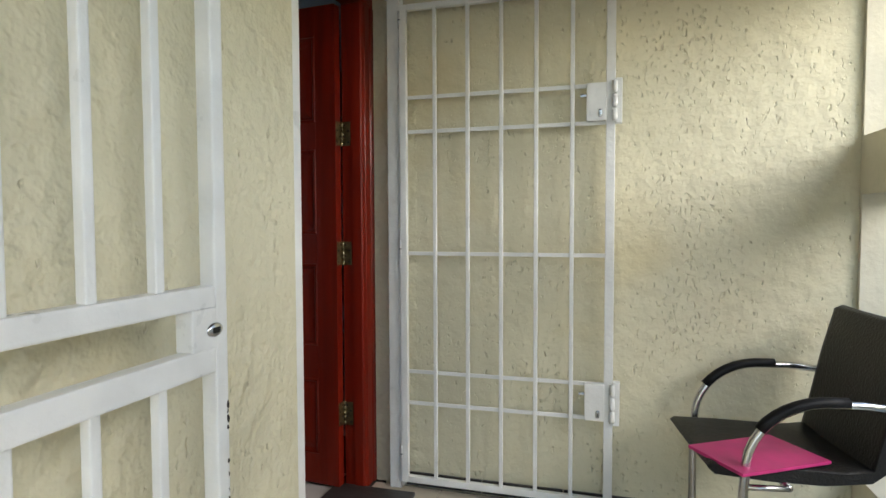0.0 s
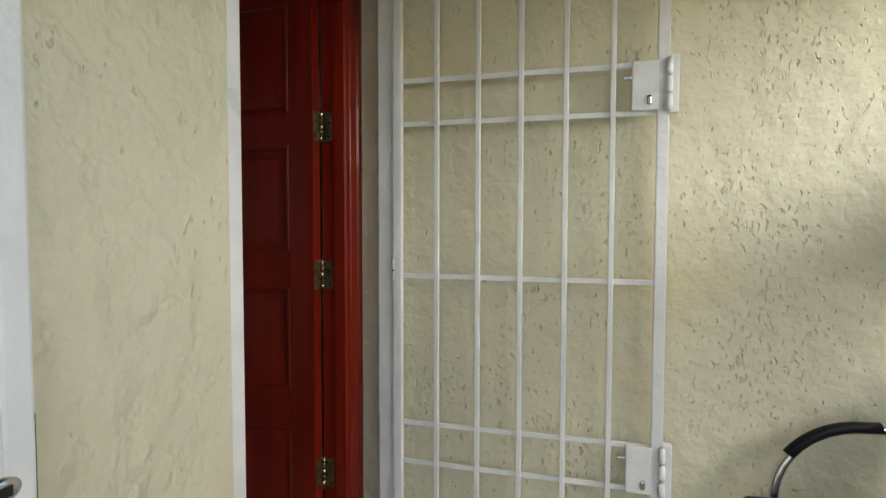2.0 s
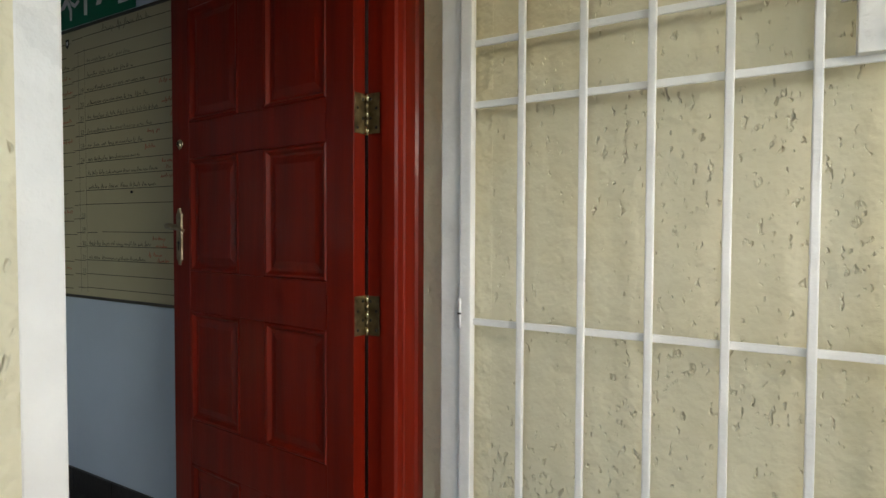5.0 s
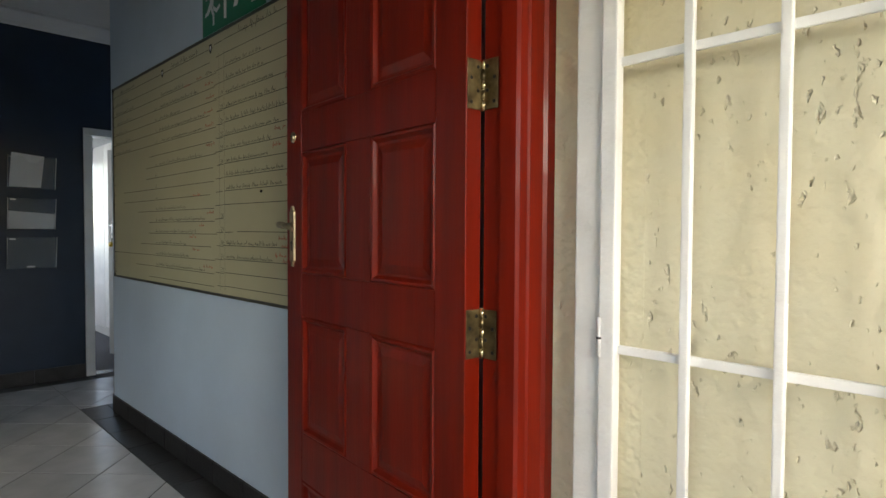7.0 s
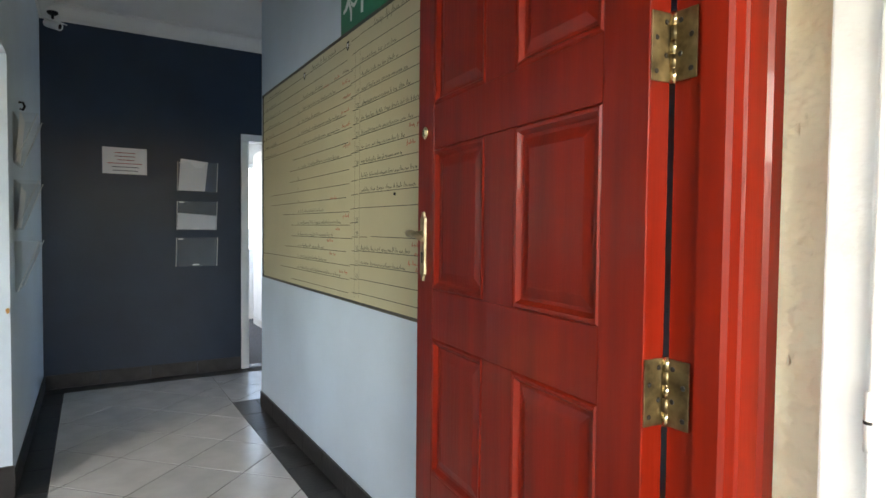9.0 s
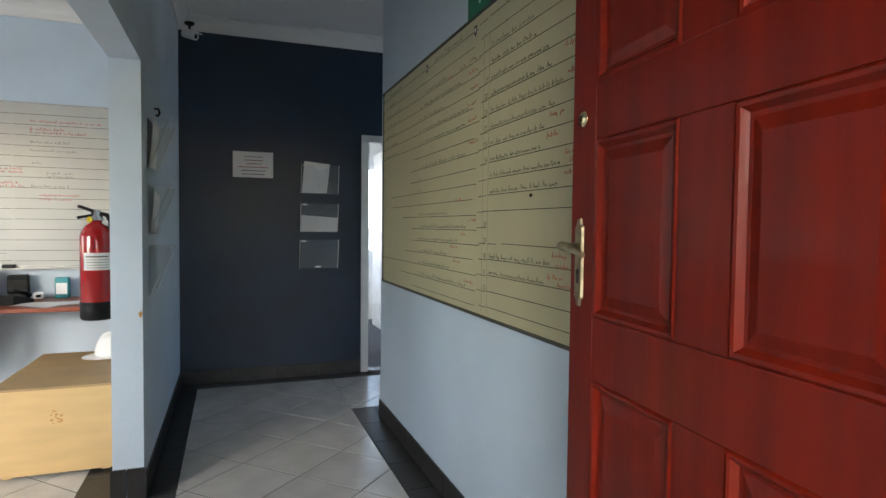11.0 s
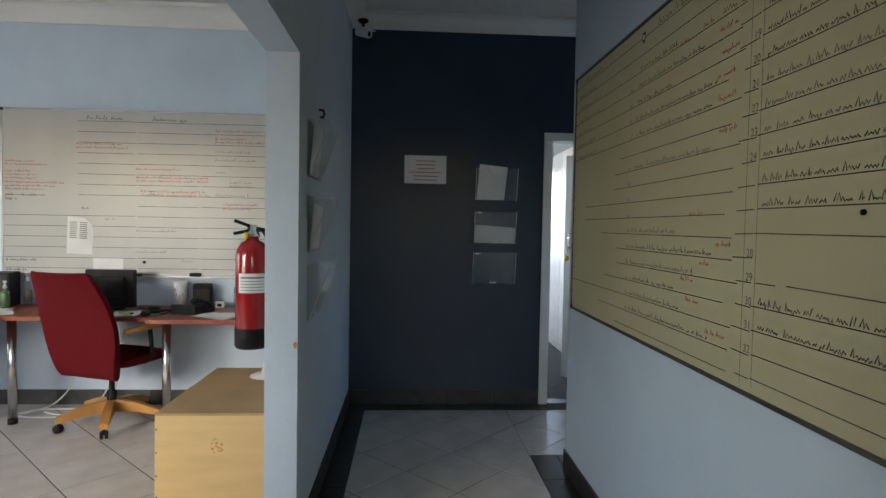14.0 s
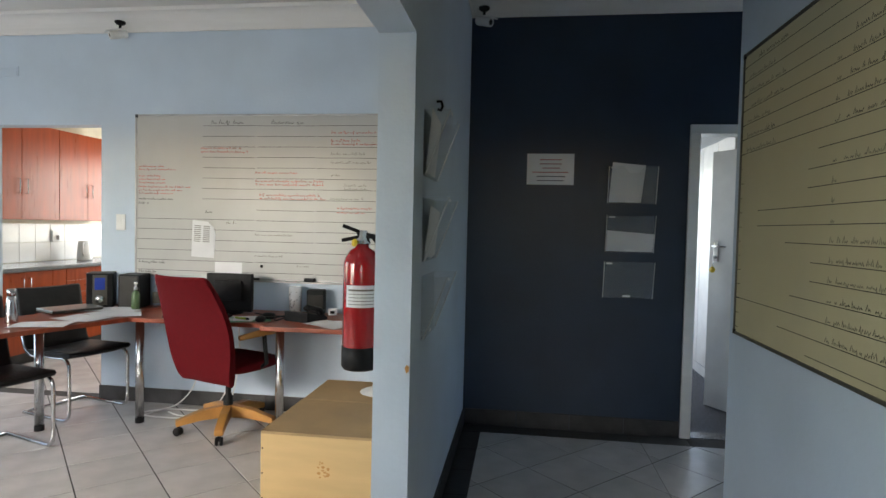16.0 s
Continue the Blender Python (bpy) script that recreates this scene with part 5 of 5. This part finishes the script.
for x, y, rz, w, l, mtl, nm, lb in ((-5.42, 0.20, 24, 0.21, 0.297, M_DGREEN, "booklet", "green and white booklet on the desk"), (-5.43, 0.10, 8, 0.21, 0.297, M_PAPER, "paper_sheet", "white papers on the desk"), (-5.38, 0.77, -30, 0.21, 0.297, M_PAPER, "paper_sheet", "white papers on the desk"),
                                    (-5.44, 0.93, 15, 0.21, 0.297, M_PAPER, "paper_sheet", "white papers on the desk"), (-5.36, -0.68, 35, 0.21, 0.297, M_PAPER, "paper_sheet", "loose white papers on the table"), (-5.17, -0.77, -12, 0.21, 0.297, M_PAPER, "paper_sheet", "loose white papers on the table"),
                                    (-4.91, -0.81, 20, 0.21, 0.297, M_PAPER, "paper_sheet", "loose white papers on the table"), (-5.55, -0.87, 20, 0.21, 0.297, M_PAPER, "paper_sheet", "loose white papers on the table"), (-5.45, -0.76, 78, 0.21, 0.297, M_PAPER, "paper_sheet", "loose white papers on the table")):
    p = at(nm, x, y, rz, lb, "paper" if nm != "booklet" else "booklet", DT + 0.0004 * (abs(int(x * 97 + y * 53)) % 5) + (0.004 if y < -0.6 else 0.0), "loose papers")
    bm = bmesh.new()
    n = 4
    g = [[bm.verts.new(((i / n - 0.5) * w, (j / n - 0.5) * l, 0.001 + 0.004 * (0.5 + 0.5 * math.sin(i * 1.9 + j * 1.3 + x * 40)) * ((i in (0, n)) or (j in (0, n))))) for j in range(n + 1)] for i in range(n + 1)]
    for i in range(n):
        for j in range(n):
            bm.faces.new((g[i][j], g[i + 1][j], g[i + 1][j + 1], g[i][j + 1])).smooth = True
    part("sheet", bm, mtl, p)
lp = at("laptop", -5.43, -1.07, -24, "grey closed laptop lying on the table", "laptop", DT + 0.009)
part("base", box(-0.16, 0.16, -0.11, 0.11, 0.0, 0.014, 0.004), M_TRIM, lp)
part("lid", box(-0.16, 0.16, -0.11, 0.11, 0.0145, 0.021, 0.003), M_ALU, lp)
fl = at("flask", -4.93, -1.03, 0, "brushed steel drinks flask on the table", "flask", DT + 0.004)
part("body", lathe([(0, 0), (0.033, 0), (0.034, 0.005), (0.034, 0.07), (0.026, 0.13), (0.021, 0.16), (0, 0.16)], 22), M_STEEL, fl, smooth=True)
part("cap", lathe([(0.022, 0.1605), (0.023, 0.20), (0, 0.202)], 18), M_STEEL, fl, smooth=True)
tk = at("cleaner_tub", -5.79, 0.80, 0, "teal and white cleaner container", "container")
part("tub", box(-0.03, 0.03, -0.045, 0.045, 0, 0.15, 0.01), M_TEAL, tk)
part("label", box(0.0302, 0.0312, -0.035, 0.035, 0.03, 0.11), M_PAPER, tk)
ad = at("power_adapter", -5.77, 0.655, 15, "small white plug adapter", "adapter")
part("body", box(-0.03, 0.03, -0.03, 0.03, 0, 0.045, 0.008), M_PAPER, ad)
part("socket", box(0.0302, 0.0312, -0.015, 0.015, 0.012, 0.032), M_RUB, ad)
kb = at("keyboard", -5.42, -0.14, 184, "black keyboard on the desk", "keyboard")
part("base", box(-0.075, 0.075, -0.2, 0.2, 0, 0.018, 0.005), M_RUB, kb)
ks = bmesh.new()
for i in range(5):
    for j in range(16):
        box(-0.062 + i * 0.025, -0.042 + i * 0.025, -0.19 + j * 0.0238, -0.17 + j * 0.0238, 0.0182, 0.024, 0, ks)
part("keys", ks, M_BLACKM, kb)
sc = at("sunglasses_case", -5.50, 0.31, 30, "small black case on the desk", "case")
part("body", lathe([(0, 0), (0.035, 0.004), (0.045, 0.02), (0.035, 0.036), (0, 0.04)], 18), M_RUB, sc, smooth=True)
part("hinge_line", lathe([(0.0455, 0.018), (0.0455, 0.022)], 18), M_TRIM, sc)

for k, pts in enumerate((((-5.60, 0.44, 0.738), (-5.52, 0.40, 0.748), (-5.46, 0.33, 0.739), (-5.52, 0.26, 0.740), (-5.62, 0.30, 0.744), (-5.70, 0.20, 0.738)),
                         ((-5.72, 0.62, 0.738), (-5.64, 0.46, 0.745), (-5.58, 0.34, 0.739), (-5.66, 0.14, 0.739)),
                         ((-5.56, 0.50, 0.739), (-5.47, 0.45, 0.752), (-5.41, 0.40, 0.739), (-5.48, 0.36, 0.741)))):
    cb = thing("black_lead", pose(0, 0, 0), "thin black lead lying tangled on the desk", "cable", "leads on the desk")
    P, sm = [Vector(p) for p in pts], []
    for i in range(len(P) - 1):
        p0, p1, p2, p3 = P[max(i - 1, 0)], P[i], P[i + 1], P[min(i + 2, len(P) - 1)]
        for q in range(5):
            t = q / 5
            sm.append(0.5 * ((2 * p1) + (p2 - p0) * t + (2 * p0 - 5 * p1 + 4 * p2 - p3) * t * t + (3 * p1 - p0 - 3 * p2 + p3) * t * t * t))
    part("lead", tube(sm + [P[-1]], 0.0045, 8), M_RUB, cb, smooth=True)
hl = at("highlighter_pen", -5.40, 0.17, 70, "yellow green highlighter pen on the papers", "pen", DT + 0.006)
part("barrel", tube([(-0.05, 0, 0.007), (0.045, 0, 0.007)], 0.007, 10), mat("lime_plastic", (0.45, 0.62, 0.05), 0.4), hl, smooth=True)
part("cap", tube([(0.0455, 0, 0.007), (0.065, 0, 0.007)], [0.0078, 0.006], 10), M_RUB, hl, smooth=True)
ms = at("computer_mouse", -5.40, 0.30, 20, "black computer mouse on the desk", "mouse")
part("body", join(bmesh.new(), lathe([(0.031, 0.0), (0.033, 0.010), (0.028, 0.024), (0.014, 0.033), (0, 0.035)], 18), Matrix.Diagonal((1.6, 1.0, 1.0, 1))), M_RUB, ms, smooth=True)
part("wheel", box(0.018, 0.034, -0.003, 0.003, 0.028, 0.034, 0.001), M_TRIM, ms)

# cables under the desk
for k, pts in enumerate((((-5.80, -0.18, 0.70), (-5.78, -0.12, 0.30), (-5.72, -0.14, 0.10), (-5.60, -0.30, 0.012), (-5.55, -0.50, 0.010), (-5.60, -0.66, 0.010), (-5.72, -0.55, 0.010), (-5.74, -0.30, 0.012), (-5.80, -0.10, 0.03)),
                         ((-5.82, -0.32, 0.70), (-5.80, -0.36, 0.25), (-5.74, -0.46, 0.06), (-5.66, -0.60, 0.010), (-5.58, -0.62, 0.010)),
                         ((-5.82, -0.06, 0.70), (-5.80, -0.05, 0.35), (-5.76, -0.10, 0.06), (-5.66, -0.20, 0.012), (-5.60, -0.36, 0.012), (-5.66, -0.50, 0.012)))):
    cb = thing("cable", pose(0, 0, 0), "white power cable hanging behind the desk to the floor", "cable", "cables under the desk")
    sm = []
    P = [Vector(p) for p in pts]
    for i in range(len(P) - 1):
        p0, p1, p2, p3 = P[max(i - 1, 0)], P[i], P[i + 1], P[min(i + 2, len(P) - 1)]
        for q in range(6):
            t = q / 6
            sm.append(0.5 * ((2 * p1) + (p2 - p0) * t + (2 * p0 - 5 * p1 + 4 * p2 - p3) * t * t + (3 * p1 - p0 - 3 * p2 + p3) * t * t * t))
    part("lead", tube(sm + [P[-1]], 0.005, 8), M_CABLE, cb, smooth=True)

# ---- kitchen ----
KY = -2.60


def kitchen_unit(x0, x1, drawers, label):
    th = thing("base_cabinet", pose(0, 0, 0), label, "cabinet", "kitchen base units")
    part("carcass", box(x0, x1, -3.15, KY - 0.02, 0.10, 0.862), M_KIT, th)
    part("plinth", box(x0, x1, -3.15, KY - 0.07, 0.0, 0.10), M_DARK, th)
    if drawers:
        z = [0.11, 0.36, 0.50, 0.61, 0.735, 0.858]
        fr = list(zip(z, z[1:]))
        for a, b in fr:
            f = part("drawer_front", box(x0 + 0.002, x1 - 0.002, KY - 0.019, KY, a + 0.002, b - 0.002, 0.002), M_KIT, th)
            part("handle", tube([((x0 + x1) / 2 - 0.05, KY, (a + b) / 2), ((x0 + x1) / 2 - 0.05, KY + 0.025, (a + b) / 2), ((x0 + x1) / 2 + 0.05, KY + 0.025, (a + b) / 2), ((x0 + x1) / 2 + 0.05, KY, (a + b) / 2)], 0.005, 8), M_STEEL, f, smooth=True)
    else:
        mid = (x0 + x1) / 2
        for a, b, h in ((x0, mid, mid - 0.04), (mid, x1, mid + 0.04)):
            f = part("door", box(a + 0.002, b - 0.002, KY - 0.019, KY, 0.112, 0.858, 0.002), M_KIT, th)
            part("handle", tube([(h, KY, 0.66), (h, KY + 0.025, 0.66), (h, KY + 0.025, 0.80), (h, KY, 0.80)], 0.005, 8), M_STEEL, f, smooth=True)
    return th


kitchen_unit(-7.18, -6.20, False, "cherry wood kitchen base cabinet with two doors")
kitchen_unit(-7.78, -7.184, True, "cherry wood kitchen drawer cabinet")
kitchen_unit(-8.78, -7.784, False, "cherry wood kitchen base cabinet with two doors")
wt = thing("worktop", pose(0, 0, 0), "grey granite kitchen worktop on the cabinets", "worktop")
part("slab", box(-8.8, -6.18, -3.155, KY + 0.03, 0.864, 0.902, 0.004), M_STONE, wt)


def wall_unit(x0, x1, label):
    th = thing("wall_cabinet", pose(0, 0, 0), label, "cabinet", "kitchen wall units")
    part("carcass", box(x0, x1, -3.155, -2.87, 1.345, 2.285), M_KIT, th)
    mid = (x0 + x1) / 2
    for a, b, h in ((x0, mid, mid - 0.045), (mid, x1, mid + 0.045)):
        f = part("door", box(a + 0.002, b - 0.002, -2.869, -2.85, 1.347, 2.283, 0.002), M_KIT, th)
        part("handle", tube([(h, -2.85, 1.60), (h, -2.825, 1.60), (h, -2.825, 1.74), (h, -2.85, 1.74)], 0.005, 8), M_STEEL, f, smooth=True)
    return th


wall_unit(-7.38, -6.46, "cherry wood kitchen wall cabinet with two doors")
wall_unit(-8.18, -7.384, "cherry wood kitchen wall cabinet with two doors")
ke = thing("kettle", pose(-7.82, -2.92, 0.903, 0, 0, 30), "white plastic electric kettle on the worktop", "kettle")
part("body", lathe([(0, 0), (0.075, 0), (0.078, 0.02), (0.066, 0.19), (0.05, 0.215), (0, 0.22)], 24), M_WHITE, ke, smooth=True)
part("handle", tube([(0.06, 0, 0.195), (0.11, 0, 0.185), (0.115, 0, 0.09), (0.075, 0, 0.06)], 0.010, 10), M_WHITE, ke, smooth=True)
part("spout", tube([(-0.06, 0, 0.17), (-0.088, 0, 0.20)], [0.018, 0.010], 10), M_WHITE, ke, smooth=True)
so = thing("wall_socket", pose(-7.66, -3.138, 1.17), "white wall socket with a plug", "socket")
part("plate", box(-0.06, 0.06, 0.0, 0.012, -0.06, 0.06, 0.003), M_WHITE, so)
part("plug", box(-0.03, 0.01, 0.012, 0.05, -0.04, 0.01, 0.006), M_WHITE, so)
ks = new("splashback", None)
tagged(ks, "white square glazed wall tiles above the worktop", "tiles", kind="structure")
pm = mesh_of(box(-0.0985, 0.0985, 0.0, 0.008, -0.0985, 0.0985, 0.0015, seg=1), "tile", M_KTILE)
for i in range(12):
    for j in range(2):
        t = new("tile", pm)
        t.parent = ks
        t.location = (-8.3 + i * 0.2, -3.158, 1.006 + j * 0.2)

# ---- far doorway ----
dr = thing("door_frame", pose(0, 0, 0), "white painted door frame in the navy wall", "door frame", kind="structure")
for y0, y1 in ((3.012, 3.078), (3.872, 3.938)):
    part("jamb", box(-6.012, BLUE + 0.018, y0, y1, 0.0, 2.0, 0.004), M_WDOOR, dr)
part("head", box(-6.012, BLUE + 0.0178, 3.012, 3.938, 2.002, 2.062, 0.004), M_WDOOR, dr)
part("threshold", box(-6.0, BLUE - 0.002, 3.08, 3.87, -0.006, 0.004, 0.002), M_STONE, dr, "grey stone threshold")
fd = thing("inner_door", pose(-6.012, 3.868, 0.012, 0, 0, 213), "white painted flush door standing open with keys in its lock", "door")
part("leaf", box(0.0, 0.80, 0.0, 0.04, 0.0, 1.98, 0.003), M_WDOOR, fd)
for d, y in ((-1, -0.001), (1, 0.041)):
    pl = part("handle_plate", box(0.715, 0.755, y, y + d * 0.006, 1.13, 1.29, 0.003), M_STEEL, fd)
    part("lever", tube([(0.735, y, 1.25), (0.735, y + d * 0.045, 1.25), (0.62, y + d * 0.045, 1.25)], 0.008, 10), M_STEEL, pl, smooth=True)
    part("key", box(0.733, 0.737, y + d * 0.006, y + d * 0.035, 1.155, 1.175), M_STEEL, pl)
    tg = part("key_tag", join(bmesh.new(), lathe([(0.022, 0), (0.024, 0.008), (0.022, 0.016), (0, 0.017)], 16), Matrix.Translation((0.735, y + d * 0.03, 1.07)) @ Matrix.Rotation(radians(-90 * d), 4, "X")), M_YELL, pl, "yellow key tag", smooth=True)
    part("ring", tube([(0.735, y + d * 0.03, 1.155), (0.733, y + d * 0.034, 1.12), (0.735, y + d * 0.032, 1.09)], 0.002, 6), M_STEEL, pl)
cu = thing("built_in_cupboard", pose(0, 0, 0), "white built-in cupboard beyond the open door", "cupboard")
part("body", box(-8.3, -7.02, 3.70, 4.3, 0.0, 2.2), M_WDOOR, cu)
part("plinth", box(-8.3, -7.02, 3.682, 3.698, 0.0, 0.09, 0.003), M_WDOOR, cu)
for k in range(3):
    part("door", box(-8.29 + k * 0.425, -7.875 + k * 0.425, 3.68, 3.698, 0.10, 2.18, 0.003), M_WDOOR, cu)


# ---- windows that light the rooms ----
def window(name, m, w, h, label):
    th = thing(name, m, label, "window", kind="structure")
    for a, b, c, d in ((0, w, 0, 0.05), (0, w, h - 0.05, h), (0, 0.05, 0.05, h - 0.05), (w - 0.05, w, 0.05, h - 0.05), (w / 2 - 0.02, w / 2 + 0.02, 0.05, h - 0.05)):
        part("window_frame", box(a, b, -0.03, 0.03, c, d, 0.003), M_WHITE, th)
    return th


window("window_1", Matrix.Translation((-1.0, -2.9, 0.95)) @ ROT, 2.4, 1.2, "white framed office window")
# Unseen frame added around the office side fill.
window("office_fill_window", pose(-5.3, SOUTH - 0.06, 0.95), 2.0, 1.2, "white framed unseen side window added to light the office")
window("window_2", pose(-5.75, 5.56, 0.95), 0.95, 1.15, "white framed passage window")
window("window_3", Matrix.Translation((-9.06, -2.7, 1.05)) @ ROT, 1.6, 1.05, "white framed kitchen window")
# Unseen frame added around the far room fill, in the near wall.
window("far_room_fill_window", pose(-8.2, 2.54, 0.95), 1.2, 1.15, "white framed far room window")
window("window_4", Matrix.Translation((-8.76, 2.9, 0.9)) @ ROT, 2.0, 1.2, "white framed far room window")


# ---- tiles, last ----
def clip(poly, keep):
    """A convex polygon cut by the half planes a*x + b*y <= c."""
    for a, b, c in keep:
        out = []
        for p, q in zip(poly, poly[1:] + poly[:1]):
            dp, dq = a * p[0] + b * p[1] - c, a * q[0] + b * q[1] - c
            if dp <= 0:
                out.append(p)
            if dp * dq < 0:
                k = dp / (dp - dq)
                out.append((p[0] + (q[0] - p[0]) * k, p[1] + (q[1] - p[1]) * k))
        poly = out
        if len(poly) < 3:
            return []
    return poly


def slab_piece(name, poly, z0, z1, material, parent):
    """A tile with a small eased edge."""
    cx, cy = sum(p[0] for p in poly) / len(poly), sum(p[1] for p in poly) / len(poly)
    n = len(poly)
    inner = []
    for x, y in poly:
        d = math.hypot(x - cx, y - cy) or 1
        inner.append((x - (x - cx) / d * 0.0016, y - (y - cy) / d * 0.0016))
    vs = [(x - cx, y - cy, z0) for x, y in poly] + [(x - cx, y - cy, z1 - 0.0012) for x, y in poly] + [(x - cx, y - cy, z1) for x, y in inner]
    fs = [[n + i, n + (i + 1) % n, 2 * n + (i + 1) % n, 2 * n + i] for i in range(n)] + [[i, (i + 1) % n, n + (i + 1) % n, n + i] for i in range(n)] + [list(range(2 * n, 3 * n))]
    me = bpy.data.meshes.new(name)
    me.from_pydata(vs, [], fs)
    me.materials.append(material)
    ob = new(name, me)
    ob.parent = parent
    ob.location = (cx, cy, 0)
    return ob


def diagonal_tiles(parent, rect, u0, v0, pitch, material, joint=0.0065, lift=0.0):
    x0, x1, y0, y1 = rect
    keep = [(-1, 0, -x0), (1, 0, x1), (0, -1, -y0), (0, 1, y1)]
    s = math.sqrt(0.5)
    us = [s * (-x + y) for x in (x0, x1) for y in (y0, y1)]
    vs = [s * (x + y) for x in (x0, x1) for y in (y0, y1)]
    h = joint / 2
    for i in range(math.floor((min(us) - u0) / pitch), math.ceil((max(us) - u0) / pitch)):
        for j in range(math.floor((min(vs) - v0) / pitch), math.ceil((max(vs) - v0) / pitch)):
            ua, ub, va, vb = u0 + i * pitch + h, u0 + (i + 1) * pitch - h, v0 + j * pitch + h, v0 + (j + 1) * pitch - h
            poly = clip([(s * (v - u), s * (u + v)) for u, v in ((ua, va), (ua, vb), (ub, vb), (ub, va))], keep)
            if poly:
                a = abs(sum(p[0] * q[1] - q[0] * p[1] for p, q in zip(poly, poly[1:] + poly[:1]))) / 2
                if a > 0.0008:
                    if sum(p[0] * q[1] - q[0] * p[1] for p, q in zip(poly, poly[1:] + poly[:1])) < 0:
                        poly = poly[::-1]
                    slab_piece("tile", poly, -0.007, lift, material, parent)


def strip_tiles(parent, x0, x1, y0, y1, pitch, material, name="tile", z0=-0.007, z1=0.0, joint=0.004):
    along_x = (x1 - x0) > (y1 - y0)
    L = (x1 - x0) if along_x else (y1 - y0)
    n = max(1, round(L / pitch))
    for k in range(n):
        a, b = k * L / n + joint / 2, (k + 1) * L / n - joint / 2
        poly = [(x0 + a, y0), (x0 + b, y0), (x0 + b, y1), (x0 + a, y1)] if along_x else [(x0, y0 + a), (x1, y0 + a), (x1, y0 + b), (x0, y0 + b)]
        slab_piece(name, poly, z0, z1, material, parent)


def setting(name, label, category):
    return tagged(new(name), label, category, kind="structure")


fc = setting("floor_tiles_corridor", "beige ceramic floor tiles laid diagonally", "floor")
diagonal_tiles(fc, (-5.722, -1.20, 1.704, 2.738), 4.349, -1.505, 0.373, M_TILE)
fp = setting("floor_tiles_passage", "beige ceramic floor tiles laid diagonally", "floor")
diagonal_tiles(fp, (-5.722, -4.886, 2.741, 5.45), 4.349, -1.505, 0.373, M_TILE)
fo_ = setting("floor_tiles_office", "beige ceramic floor tiles laid diagonally", "floor")
diagonal_tiles(fo_, (-5.872, -2.6, -2.6, 1.262), 3.365, -3.70, 0.370, M_TILE)
fo2 = setting("floor_tiles_office_front", "beige ceramic floor tiles laid diagonally", "floor")
diagonal_tiles(fo2, (-2.596, -1.2, -2.6, 1.262), 3.365, -3.70, 0.370, M_TILE)
fk = setting("floor_tiles_kitchen", "beige ceramic kitchen floor tiles", "floor")
diagonal_tiles(fk, (-8.0, -6.0, -2.62, -0.65), 3.365, -3.70, 0.370, M_TILE)
fb = setting("floor_border", "charcoal tile border round the corridor floor", "floor")
strip_tiles(fb, -5.720, PX, 1.572, 1.700, 0.33, M_DARK)
strip_tiles(fb, PX + 0.004, -1.2, 1.265, 1.700, 0.33, M_DARK)
strip_tiles(fb, -5.874, -5.726, 1.572, 3.05, 0.33, M_DARK)
strip_tiles(fb, -4.882, -1.2, 2.742, 2.898, 0.33, M_DARK)
strip_tiles(fb, -4.882, CORNER - 0.002, 2.902, 5.45, 0.33, M_DARK)
strip_tiles(fb, -5.720, PX, 1.265, 1.438, 0.33, M_DARK)
bb = setting("baseboard", "charcoal tile skirting along the walls", "skirting")
strip_tiles(bb, BLUE + 0.0005, BLUE + 0.0105, 1.582, 3.008, 0.33, M_DARK, "skirting_tile", 0.001, 0.108)
strip_tiles(bb, -5.864, PX, P1 + 0.0005, P1 + 0.0105, 0.33, M_DARK, "skirting_tile", 0.001, 0.108)
strip_tiles(bb, PX + 0.0005, PX + 0.0105, P0 - 0.010, P1 - 0.0725, 0.07, M_DARK, "skirting_tile", 0.001, 0.150)
strip_tiles(bb, PX + 0.0005, PX + 0.0105, P1 - 0.0715, P1 + 0.010, 0.07, M_DARK, "skirting_tile", 0.001, 0.150)
strip_tiles(bb, CORNER, -1.2, BOARDW - 0.0105, BOARDW - 0.0005, 0.33, M_DARK, "skirting_tile", 0.001, 0.108)
strip_tiles(bb, CORNER - 0.0105, CORNER - 0.0005, BOARDW - 0.010, 5.45, 0.33, M_DARK, "skirting_tile", 0.001, 0.108)
strip_tiles(bb, BLUE + 0.0005, BLUE + 0.0105, -1.188, P0, 0.33, M_DARK, "skirting_tile", 0.001, 0.108)
strip_tiles(bb, -5.999, BLUE + 0.0105, -1.2005, -1.1905, 0.33, M_DARK, "skirting_tile", 0.001, 0.108)
strip_tiles(bb, BLUE + 0.0105, PX, P0 - 0.0105, P0 - 0.0005, 0.33, M_DARK, "skirting_tile", 0.001, 0.108)
# Floor is out of view; its pale colour serves to brighten the low walls.
pf = setting("floor_tiles_porch", "unseen porch floor tiles, sand coloured to bounce light up", "floor")
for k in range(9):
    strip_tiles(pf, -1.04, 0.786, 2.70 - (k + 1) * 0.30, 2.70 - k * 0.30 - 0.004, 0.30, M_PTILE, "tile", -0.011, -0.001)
ps = setting("baseboard_porch", "dark tile skirting on the porch wall", "skirting")
strip_tiles(ps, -0.90, 0.786, END - 0.012, END - 0.001, 0.33, M_DARK, "skirting_tile", 0.0, 0.055)
